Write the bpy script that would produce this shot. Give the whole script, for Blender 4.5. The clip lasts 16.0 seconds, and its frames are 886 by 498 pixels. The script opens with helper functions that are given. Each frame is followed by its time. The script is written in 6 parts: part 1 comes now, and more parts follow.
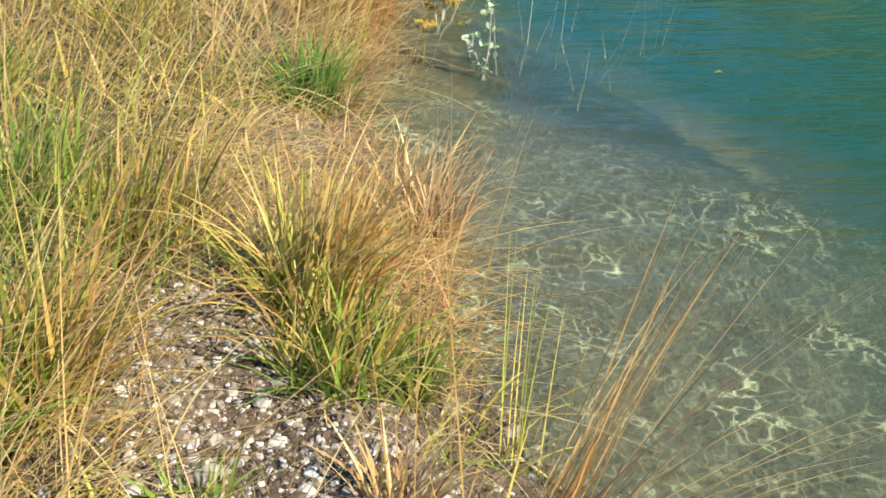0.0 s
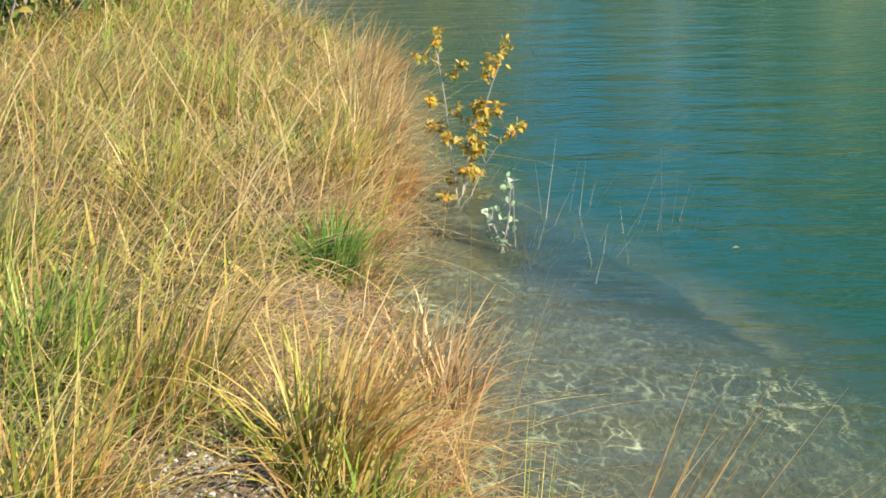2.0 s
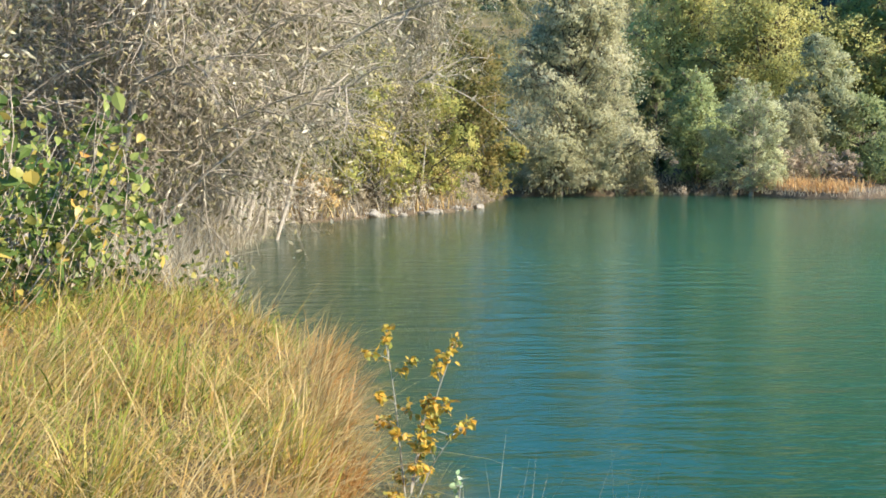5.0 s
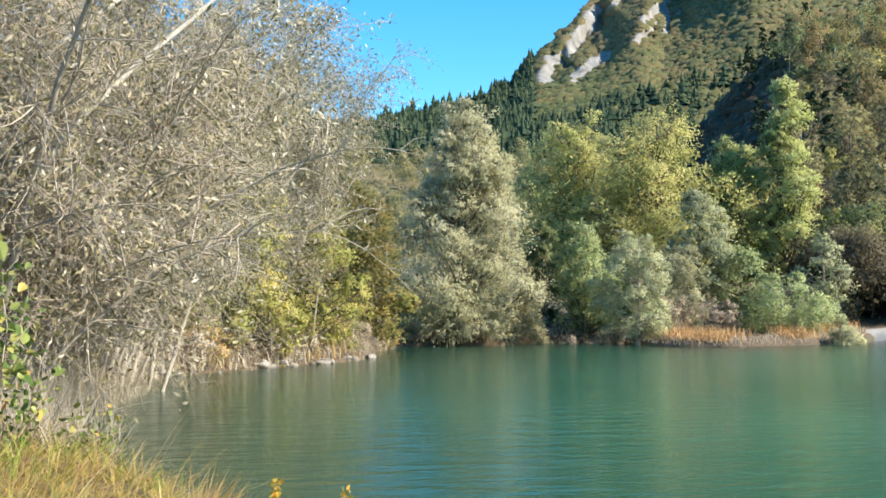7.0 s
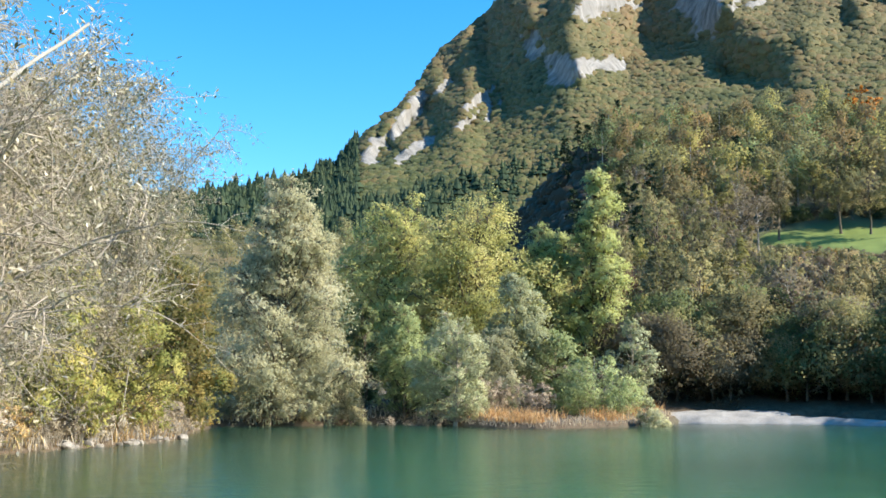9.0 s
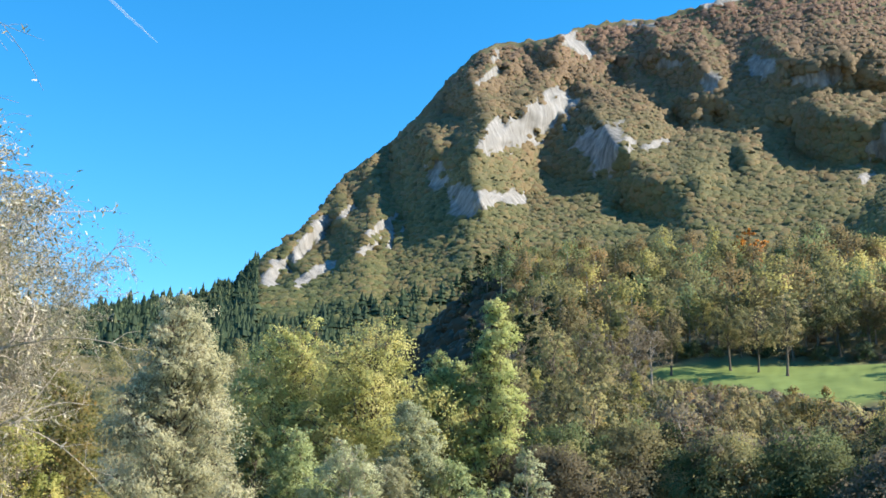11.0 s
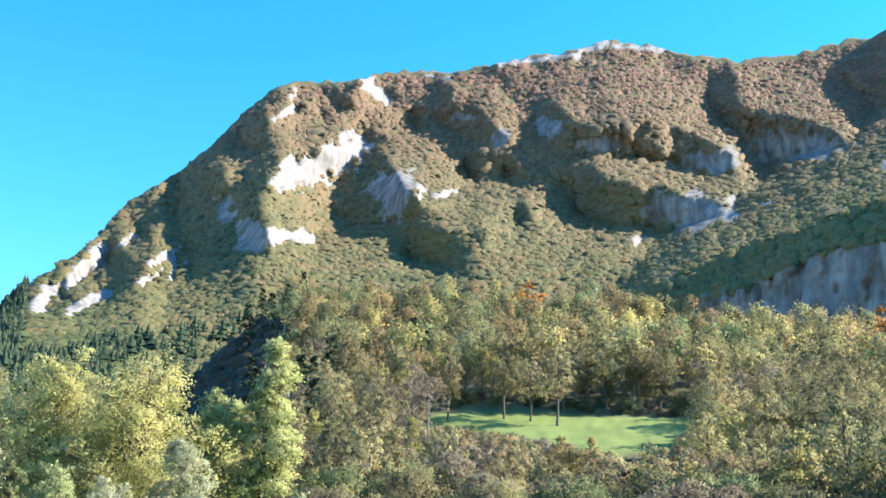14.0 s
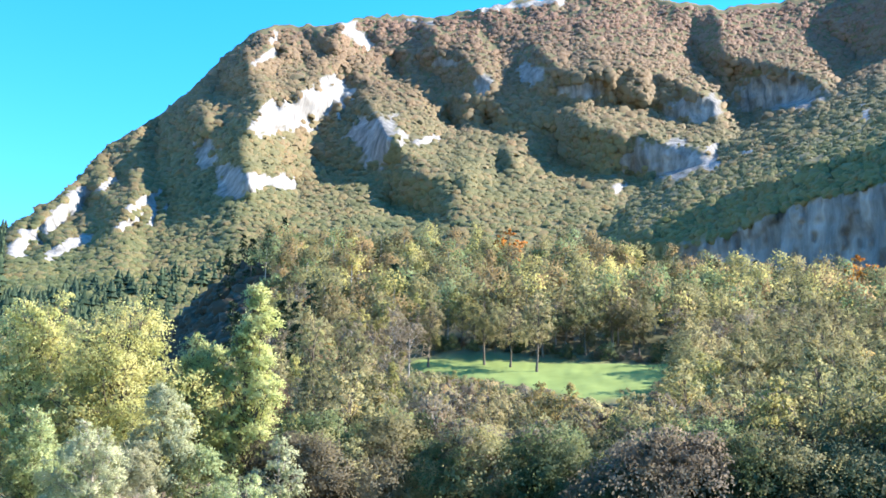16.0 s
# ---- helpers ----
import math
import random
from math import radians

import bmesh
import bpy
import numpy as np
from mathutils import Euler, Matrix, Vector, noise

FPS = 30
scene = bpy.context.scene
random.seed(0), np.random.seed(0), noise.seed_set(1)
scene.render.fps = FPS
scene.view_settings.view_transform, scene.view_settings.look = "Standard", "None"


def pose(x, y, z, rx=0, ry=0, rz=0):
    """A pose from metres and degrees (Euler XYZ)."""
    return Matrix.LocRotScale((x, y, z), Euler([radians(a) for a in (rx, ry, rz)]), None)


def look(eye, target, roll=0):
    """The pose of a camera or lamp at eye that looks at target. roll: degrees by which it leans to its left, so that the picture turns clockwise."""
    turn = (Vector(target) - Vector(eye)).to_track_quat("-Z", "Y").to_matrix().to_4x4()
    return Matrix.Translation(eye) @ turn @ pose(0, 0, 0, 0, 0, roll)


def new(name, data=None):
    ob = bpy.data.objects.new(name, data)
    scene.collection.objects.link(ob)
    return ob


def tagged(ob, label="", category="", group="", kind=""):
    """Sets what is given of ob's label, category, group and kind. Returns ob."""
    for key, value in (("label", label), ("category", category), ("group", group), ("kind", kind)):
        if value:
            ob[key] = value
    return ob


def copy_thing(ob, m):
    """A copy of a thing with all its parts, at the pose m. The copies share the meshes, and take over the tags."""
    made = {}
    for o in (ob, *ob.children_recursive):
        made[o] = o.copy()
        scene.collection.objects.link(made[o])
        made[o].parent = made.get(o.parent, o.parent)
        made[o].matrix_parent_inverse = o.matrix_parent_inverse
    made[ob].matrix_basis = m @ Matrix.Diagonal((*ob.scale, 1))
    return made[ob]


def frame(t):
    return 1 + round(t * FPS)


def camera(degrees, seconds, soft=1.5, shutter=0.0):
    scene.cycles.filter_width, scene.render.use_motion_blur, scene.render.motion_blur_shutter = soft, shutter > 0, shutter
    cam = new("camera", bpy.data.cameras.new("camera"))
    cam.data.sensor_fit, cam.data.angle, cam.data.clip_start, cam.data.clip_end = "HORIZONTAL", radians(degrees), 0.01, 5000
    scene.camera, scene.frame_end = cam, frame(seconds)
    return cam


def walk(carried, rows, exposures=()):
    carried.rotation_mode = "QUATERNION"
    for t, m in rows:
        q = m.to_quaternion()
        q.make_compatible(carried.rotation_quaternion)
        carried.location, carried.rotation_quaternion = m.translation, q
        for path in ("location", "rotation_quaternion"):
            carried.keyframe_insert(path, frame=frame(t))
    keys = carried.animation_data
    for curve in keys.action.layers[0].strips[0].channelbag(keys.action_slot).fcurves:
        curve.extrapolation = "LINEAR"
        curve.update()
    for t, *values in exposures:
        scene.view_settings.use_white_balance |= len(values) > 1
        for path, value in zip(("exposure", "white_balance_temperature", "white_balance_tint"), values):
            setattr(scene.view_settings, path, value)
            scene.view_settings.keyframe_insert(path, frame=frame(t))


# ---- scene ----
# camera: it stands on the bank and turns (seconds, heading to the right, upward tilt, lean)
EYE = (0.0, 0.0, 2.1)
cam = camera(44.85, 16.0, soft=1.65)
TURN = [
    (0, -0.00, -29.23, -2.10),
    (0.5, -0.43, -27.16, -2.01),
    (1, -0.48, -24.98, -1.87),
    (1.5, -0.58, -22.68, -1.69),
    (2, -0.76, -20.09, -1.66),
    (2.5, -0.68, -17.45, -1.56),
    (3, -0.48, -14.89, -1.31),
    (3.5, -0.16, -12.52, -0.97),
    (4, 0.37, -9.82, -0.94),
    (4.5, 1.22, -7.12, -0.83),
    (4.7, 1.63, -6.02, -0.68),
    (6.8, 7.35, 2.97, -0.59),
    (7, 8.09, 3.50, -0.55),
    (7.5, 10.22, 4.52, -0.45),
    (8, 12.80, 5.33, -0.23),
    (8.5, 15.30, 6.25, -0.13),
    (9, 17.65, 7.70, 0.00),
    (9.5, 19.41, 9.51, 0.17),
    (10, 20.94, 11.30, 0.33),
    (10.2, 21.37, 11.94, 0.54),
    (12.3, 27.04, 17.32, 0.85),
    (12.5, 27.94, 17.41, 0.87),
    (13, 30.72, 17.43, 1.06),
    (13.5, 33.22, 17.28, 1.19),
    (14, 34.74, 16.92, 1.32),
    (14.5, 35.03, 16.47, 1.32),
    (15, 35.13, 15.90, 1.39),
    (15.5, 35.39, 15.11, 1.39),
    (16, 35.85, 14.10, 1.36),
]


def aim(heading, tilt, lean):
    a, e = radians(heading), radians(tilt)
    way = Vector((math.sin(a) * math.cos(e), math.cos(a) * math.cos(e), math.sin(e)))
    return look(EYE, Vector(EYE) + way, lean)


walk(cam, [(t, aim(h, p, r)) for t, h, p, r in TURN], exposures=[(0, 1.15, 6800, 10), (4.5, 1.15, 6800, 10), (7, 1.15, 6700, 10), (9.5, 1.15, 6600, 10), (12.5, 1.05, 6700, 12), (13.5, 1.5, 6550, 13), (14.5, 1.78, 6350, 15), (16, 1.9, 6250, 15)])

# ---- light ----
SUN_AZ, SUN_EL = 120.0, 35.0
world = bpy.data.worlds.new("sky")
scene.world = world
world.use_nodes = True
wn = world.node_tree.nodes
sky = wn.new("ShaderNodeTexSky")
sky.sky_type, sky.sun_disc = "NISHITA", False
sky.sun_elevation, sky.sun_rotation = radians(SUN_EL), radians(SUN_AZ)
sky.air_density, sky.dust_density, sky.ozone_density = 1.0, 0.0, 5.0
deepen = wn.new("ShaderNodeHueSaturation")
deepen.inputs["Hue"].default_value, deepen.inputs["Saturation"].default_value = 0.492, 1.3
world.node_tree.links.new(sky.outputs[0], deepen.inputs["Color"])
world.node_tree.links.new(deepen.outputs[0], wn["Background"].inputs[0])
wn["Background"].inputs[1].default_value = 0.14
sun = new("sun", bpy.data.lights.new("sun", "SUN"))
sun.data.energy, sun.data.angle, sun.data.color = 5.0, radians(0.55), (1.0, 0.9, 0.74)
sa, se = radians(SUN_AZ), radians(SUN_EL)
sun.matrix_world = look((math.sin(sa) * 50, math.cos(sa) * 50, 50 * math.tan(se)), (0, 0, 0))

rng = np.random.default_rng(7)


# ---- arithmetic ----
def vnoise(x, y, seed=0):
    """Smooth lattice noise between -1 and 1."""
    x, y = np.asarray(x, float), np.asarray(y, float)
    xi, yi = np.floor(x), np.floor(y)
    u, v = x - xi, y - yi
    u, v = u * u * (3 - 2 * u), v * v * (3 - 2 * v)

    def h(i, j):
        n = np.sin(i * 127.1 + j * 311.7 + seed * 74.7) * 43758.5453
        return (n - np.floor(n)) * 2 - 1

    a = h(xi, yi) * (1 - u) + h(xi + 1, yi) * u
    b = h(xi, yi + 1) * (1 - u) + h(xi + 1, yi + 1) * u
    return a * (1 - v) + b * v


def fbm(x, y, octaves=4, seed=0):
    total, k = 0, 1.0
    for o in range(octaves):
        total = total + k * vnoise(x * 2 ** o, y * 2 ** o, seed + o)
        k *= 0.5
    return total


def step(a, b, x):
    t = np.clip((np.asarray(x, float) - a) / (b - a), 0, 1)
    return t * t * (3 - 2 * t)


# ---- meshes ----
def mesh_of(name, verts, faces, smooth=False, attrs=None, normals=None):
    """A mesh from arrays of points and of equal-sided faces."""
    verts, faces = np.asarray(verts, np.float32), np.asarray(faces, np.int32)
    me = bpy.data.meshes.new(name)
    n, k = faces.shape
    me.vertices.add(len(verts))
    me.vertices.foreach_set("co", verts.ravel())
    me.loops.add(n * k)
    me.loops.foreach_set("vertex_index", faces.ravel())
    me.polygons.add(n)
    me.polygons.foreach_set("loop_start", np.arange(0, n * k, k, dtype=np.int32))
    me.polygons.foreach_set("use_smooth", np.full(n, smooth))
    for key, values in (attrs or {}).items():
        a = me.attributes.new(key, "FLOAT", "POINT")
        a.data.foreach_set("value", np.asarray(values, np.float32))
    me.update(calc_edges=True)
    if normals is not None:
        me.polygons.foreach_set("use_smooth", np.full(n, True))
        me.normals_split_custom_set_from_vertices(np.asarray(normals, float).tolist())
    return me


def solid(name, data, material, parent=None, label=""):
    ob = new(name, data)
    if not data.materials:
        data.materials.append(material)
    if parent:
        ob.parent = parent
    if label:
        ob["label"] = label
    return ob


def thing(name, at, label, category, group="", kind=""):
    e = new(name)
    e.empty_display_size = 0.2
    e.location = at
    return tagged(e, label, category, group, kind)


def join(sets):
    """Joins pairs of points and faces into one pair."""
    vs, fs, n = [], [], 0
    for v, f in sets:
        if len(v):
            vs.append(v)
            fs.append(np.asarray(f) + n)
            n += len(v)
    return np.concatenate(vs), np.concatenate(fs)


def grid_faces(rows, cols, wrap=False):
    i, j = np.meshgrid(np.arange(rows - 1), np.arange(cols if wrap else cols - 1), indexing="ij")
    k = (j + 1) % cols
    return np.stack([i * cols + j, i * cols + k, (i + 1) * cols + k, (i + 1) * cols + j], -1).reshape(-1, 4)


def tubes(paths, radii, sides=3):
    """Tapered round stems along many paths at once: paths (n, k, 3), radii (n, k)."""
    paths, radii = np.asarray(paths, float), np.asarray(radii, float)
    n, k, _ = paths.shape
    t = np.gradient(paths, axis=1)
    t /= np.linalg.norm(t, axis=2, keepdims=True) + 1e-9
    ref = np.where(np.abs(t[..., 2:3]) > 0.9, [1.0, 0, 0], [0, 0, 1.0])
    a = np.cross(t, ref)
    a /= np.linalg.norm(a, axis=2, keepdims=True) + 1e-9
    b = np.cross(t, a)
    w = np.arange(sides) * 2 * np.pi / sides
    ring = a[:, :, None] * np.cos(w)[None, None, :, None] + b[:, :, None] * np.sin(w)[None, None, :, None]
    v = (paths[:, :, None] + ring * radii[:, :, None, None]).reshape(-1, 3)
    f = grid_faces(k, sides, True)
    f = (f[None] + (np.arange(n) * k * sides)[:, None, None]).reshape(-1, 4)
    return v, f


def bezier(p0, p1, p2, k):
    t = np.linspace(0, 1, k)[None, :, None]
    p0, p1, p2 = (np.asarray(p, float).reshape(-1, 1, 3) for p in (p0, p1, p2))
    return (1 - t) ** 2 * p0 + 2 * t * (1 - t) * p1 + t ** 2 * p2


def unit(v):
    return v / (np.linalg.norm(v, axis=-1, keepdims=True) + 1e-9)


def leaves(at, length, width, rg, along=None, loose=1.0, face=None):
    """Pointed leaves, one kinked pair of faces each, that start at the points given; along: their mean direction; face: the way their upper sides mostly turn."""
    n = len(at)
    d = rg.normal(size=(n, 3)) * loose
    if along is not None:
        d = d + along
    d = unit(d)
    s = unit(np.cross(d, rg.normal(size=(n, 3)) if face is None else face + rg.normal(size=(n, 3)) * 0.28))
    L = length * rg.uniform(0.6, 1.3, (n, 1))
    W = width * rg.uniform(0.6, 1.3, (n, 1))
    v = np.stack([at, at + d * L * 0.45 + s * W * 0.5, at + d * L, at + d * L * 0.45 - s * W * 0.5], 1)
    return v.reshape(-1, 3), np.arange(n * 4).reshape(-1, 4)


def broad_leaves(at, length, width, rg, along, loose=0.8):
    """Leaves with a midrib: two rows of faces that meet in a shallow fold, rounded at the stalk and pointed at the tip."""
    n = len(at)
    d = unit(rg.normal(size=(n, 3)) * loose + along)
    side = unit(np.cross(d, rg.normal(size=(n, 3)) * 0.5 + [0, 0, 1.0]))
    up = np.cross(side, d)
    L, W = length * rg.uniform(0.65, 1.25, (n, 1)), width * rg.uniform(0.65, 1.25, (n, 1))
    cols = []
    for t, w in ((0.0, 0.12), (0.16, 0.8), (0.42, 1.0), (0.75, 0.58), (1.0, 0.03)):
        mid = at + d * L * t - up * L * 0.16 * t * t
        cols += [mid - side * W * w * 0.5 + up * W * w * 0.12, mid, mid + side * W * w * 0.5 + up * W * w * 0.12]
    v = np.stack(cols, 1).reshape(-1, 3)
    f = grid_faces(5, 3)
    return v, (f[None] + (np.arange(n) * 15)[:, None, None]).reshape(-1, 4)


def leaf_mesh(name, at, length, width, rg, along, loose, face, ruffle=0.1):
    """Leaves that turn their upper sides outward, shaded softly like the clump that they make up."""
    v, f = leaves(at, length, width, rg, along, loose, face)
    q = v.reshape(-1, 4, 3)
    turned = np.einsum("ij,ij->i", np.cross(q[:, 1] - q[:, 0], q[:, 3] - q[:, 0]), face) < 0
    q[turned] = q[turned][:, [0, 3, 2, 1]]
    soft = unit(unit(face) + rg.normal(size=(len(at), 3)) * ruffle)
    return mesh_of(name, q.reshape(-1, 3), f, normals=np.repeat(soft, 4, 0))


def blades(base, heading, length, lean, bend, width, k=4):
    """Grass blades: flat tapered strips that lean and bend over."""
    n = len(base)
    t = np.linspace(0, 1, k + 1)
    ang = lean[:, None] + bend[:, None] * (t[None, :-1] + 0.5 / k)
    ds = length[:, None] / k
    out = np.concatenate([np.zeros((n, 1)), np.cumsum(np.sin(ang) * ds, 1)], 1)
    up = np.concatenate([np.zeros((n, 1)), np.cumsum(np.cos(ang) * ds, 1)], 1)
    c, s = np.cos(heading)[:, None], np.sin(heading)[:, None]
    p = np.stack([base[:, 0:1] + c * out, base[:, 1:2] + s * out, base[:, 2:3] + up], -1)
    w = width[:, None] * (1 - t[None] ** 1.6 * 0.93) * 0.5
    tw = heading + rng.uniform(-0.6, 0.6, n)
    side = np.stack([-np.sin(tw), np.cos(tw), np.zeros(n)], -1)[:, None]
    v = np.stack([p - side * w[..., None], p + side * w[..., None]], 2).reshape(-1, 3)
    f = np.arange(k)[:, None] * 2 + np.array([0, 1, 3, 2])
    return v, (f[None] + (np.arange(n) * 2 * (k + 1))[:, None, None]).reshape(-1, 4)


# ---- materials ----
def material(name):
    m = bpy.data.materials.new(name)
    m.use_nodes = True
    return m, m.node_tree.nodes, m.node_tree.links, m.node_tree.nodes["Principled BSDF"]


def ramp(nodes, stops):
    r = nodes.new("ShaderNodeValToRGB")
    e = r.color_ramp.elements
    e[0].position, e[1].position = stops[0][0], stops[-1][0]
    e[0].color, e[1].color = (*stops[0][1], 1), (*stops[-1][1], 1)
    for p, c in stops[1:-1]:
        e.new(p).color = (*c, 1)
    return r


def foliage(name, stops, patch=0.0, scale=0.2, gloss=0.6, glow=0.35, vary=(0.88, 1.14), turn=0.012):
    """Leaves or blades: each one takes a colour of its own from the ramp, and patches of the crown differ."""
    m, n, l, b = material(name)
    geo = n.new("ShaderNodeNewGeometry")
    info = n.new("ShaderNodeObjectInfo")
    r = ramp(n, stops)
    tex = n.new("ShaderNodeTexNoise")
    tex.inputs["Scale"].default_value = scale
    tex.inputs["Detail"].default_value = 3
    l.new(geo.outputs["Position"], tex.inputs["Vector"])
    mix = n.new("ShaderNodeMix")
    mix.inputs[0].default_value = patch
    l.new(geo.outputs["Random Per Island"], mix.inputs[2])
    stretch = n.new("ShaderNodeMapRange")
    stretch.inputs[1].default_value, stretch.inputs[2].default_value = 0.3, 0.7
    l.new(tex.outputs["Fac"], stretch.inputs[0])
    l.new(stretch.outputs[0], mix.inputs[3])
    l.new(mix.outputs[0], r.inputs[0])
    hue = n.new("ShaderNodeHueSaturation")
    l.new(r.outputs[0], hue.inputs["Color"])
    value = n.new("ShaderNodeMapRange")
    value.inputs[3].default_value, value.inputs[4].default_value = vary
    l.new(info.outputs["Random"], value.inputs[0])
    l.new(value.outputs[0], hue.inputs["Value"])
    lean = n.new("ShaderNodeMath")
    lean.operation = "WRAP"
    lean.inputs[1].default_value, lean.inputs[2].default_value = 0.037, 0.0
    l.new(info.outputs["Random"], lean.inputs[0])
    shift = n.new("ShaderNodeMapRange")
    shift.inputs[2].default_value, shift.inputs[3].default_value, shift.inputs[4].default_value = 0.037, 0.5 - turn, 0.5 + turn
    l.new(lean.outputs[0], shift.inputs[0])
    l.new(shift.outputs[0], hue.inputs["Hue"])
    l.new(hue.outputs[0], b.inputs["Base Color"])
    b.inputs["Roughness"].default_value = gloss
    b.inputs["Specular IOR Level"].default_value = 0.18
    tr = n.new("ShaderNodeBsdfTranslucent")
    l.new(hue.outputs[0], tr.inputs[0])
    ms = n.new("ShaderNodeMixShader")
    ms.inputs[0].default_value = glow
    l.new(b.outputs[0], ms.inputs[1])
    l.new(tr.outputs[0], ms.inputs[2])
    l.new(ms.outputs[0], n["Material Output"].inputs[0])
    return m


def grainy(name, stops, scale=3.0, fine=40.0, rough=0.9, bump=0.3, distance=0.02, stretch=(1, 1, 1)):
    """An opaque rough surface with large patches and fine grain."""
    m, n, l, b = material(name)
    geo = n.new("ShaderNodeNewGeometry")
    mp = n.new("ShaderNodeMapping")
    mp.inputs["Scale"].default_value = stretch
    l.new(geo.outputs["Position"], mp.inputs[0])
    t1, t2 = n.new("ShaderNodeTexNoise"), n.new("ShaderNodeTexNoise")
    for t, s in ((t1, scale), (t2, fine)):
        t.inputs["Scale"].default_value, t.inputs["Detail"].default_value = s, 6
        t.inputs["Roughness"].default_value = 0.65
        l.new(mp.outputs[0], t.inputs["Vector"])
    mix = n.new("ShaderNodeMix")
    mix.inputs[0].default_value = 0.5
    l.new(t1.outputs["Fac"], mix.inputs[2])
    l.new(t2.outputs["Fac"], mix.inputs[3])
    r = ramp(n, stops)
    l.new(mix.outputs[0], r.inputs[0])
    l.new(r.outputs[0], b.inputs["Base Color"])
    bp = n.new("ShaderNodeBump")
    bp.inputs["Strength"].default_value, bp.inputs["Distance"].default_value = bump, distance
    l.new(t2.outputs["Fac"], bp.inputs["Height"])
    l.new(bp.outputs[0], b.inputs["Normal"])
    b.inputs["Roughness"].default_value = rough
    b.inputs["Specular IOR Level"].default_value = 0.25
    return m


M_BARK = grainy("bark", [(0.3, (0.05, 0.04, 0.03)), (0.7, (0.2, 0.17, 0.13))], 6, 30, stretch=(1, 1, 0.3))
M_PALEBARK = grainy("pale_bark", [(0.3, (0.2, 0.18, 0.15)), (0.7, (0.5, 0.46, 0.4))], 5, 25)
M_DEADWOOD = grainy("whitened_wood", [(0.3, (0.42, 0.39, 0.34)), (0.7, (0.7, 0.67, 0.6))], 5, 25)
M_TWIG = grainy("twig", [(0.3, (0.22, 0.185, 0.14)), (0.7, (0.56, 0.5, 0.42))], 2, 12)
M_STONE = grainy("limestone", [(0.3, (0.2, 0.18, 0.15)), (0.5, (0.36, 0.33, 0.29)), (0.7, (0.56, 0.54, 0.49))], 14, 90, distance=0.004)

# ---- the land ----
LAKE = np.array([(0.9, -60), (0.6, -6), (0.5, 0.5), (0.36, 2.0), (0.16, 2.75), (0.03, 3.1), (-0.08, 4.05), (-0.42, 5.25), (-0.28, 6.4),
                 (-0.5, 7.6), (-0.57, 10), (-1.25, 12.7), (-2.4, 15.3), (-3.6, 17.4), (-4.4, 22), (-4.3, 30), (-4.7, 39), (-1, 44.2),
                 (2.2, 48.5), (3.9, 53), (4.8, 60), (7, 71), (14, 70.5), (17.3, 76), (21.5, 73), (23.5, 63.5), (25.7, 60.8), (33.6, 63.6),
                 (40, 70), (50, 66.5), (53, 58), (75, 46), (105, 20), (115, -60)], float)


def shore(x, y):
    """Metres from the water's edge: positive on land, negative in the lake."""
    x, y = np.asarray(x, float), np.asarray(y, float)
    best, inside = np.full(x.shape, 1e9), np.zeros(x.shape, bool)
    for a, b in zip(LAKE, np.roll(LAKE, -1, 0)):
        e = b - a
        t = np.clip(((x - a[0]) * e[0] + (y - a[1]) * e[1]) / (e @ e), 0, 1)
        best = np.minimum(best, np.hypot(x - a[0] - t * e[0], y - a[1] - t * e[1]))
        cross = (a[1] > y) != (b[1] > y)
        inside ^= cross & (x < (b[0] - a[0]) * (y - a[1]) / (b[1] - a[1] + 1e-12) + a[0])
    return np.where(inside, -best, best)


HILL_R = [85, 110, 130, 150, 190, 240, 300, 400, 460, 540, 620]
HILL_Z = [0.8, 3.5, 6, 10, 21.5, 35.5, 56, 94, 92, 88, 95]
FLAT_Z = [0.8, 1.2, 1.6, 2.5, 5, 11, 20, 40, 55, 72, 92]


def hill(x, y):
    az, r = np.degrees(np.arctan2(x, y)), np.hypot(x, y)
    a, b = np.interp(r, HILL_R, HILL_Z), np.interp(r, HILL_R, FLAT_Z)
    top = np.interp(az, [28, 44, 50, 58, 75], [1.0, 0.98, 0.82, 0.72, 0.7])
    a = np.where(a > 35, 35 + (a - 35) * top, a)
    w = step(17.5, 27.0, az) * (1 - step(80, 110, az))
    z = a * w + b * (1 - w) + fbm(x / 40, y / 40, 3, 5) * 2.2 * step(110, 170, r) * (1 - meadow(x, y))
    return z * step(60, 95, r) * np.where((az > -40) & (az < 120), 1, 0.5)


def meadow(x, y):
    az, r = np.degrees(np.arctan2(x, y)), np.hypot(x, y)
    lo = np.interp(az, [33, 37, 44, 48.5], [232, 218, 190, 205])
    return step(33.5, 35, az) * (1 - step(47.6, 49, az)) * step(lo - 3, lo + 3, r) * (1 - step(238, 246, r))


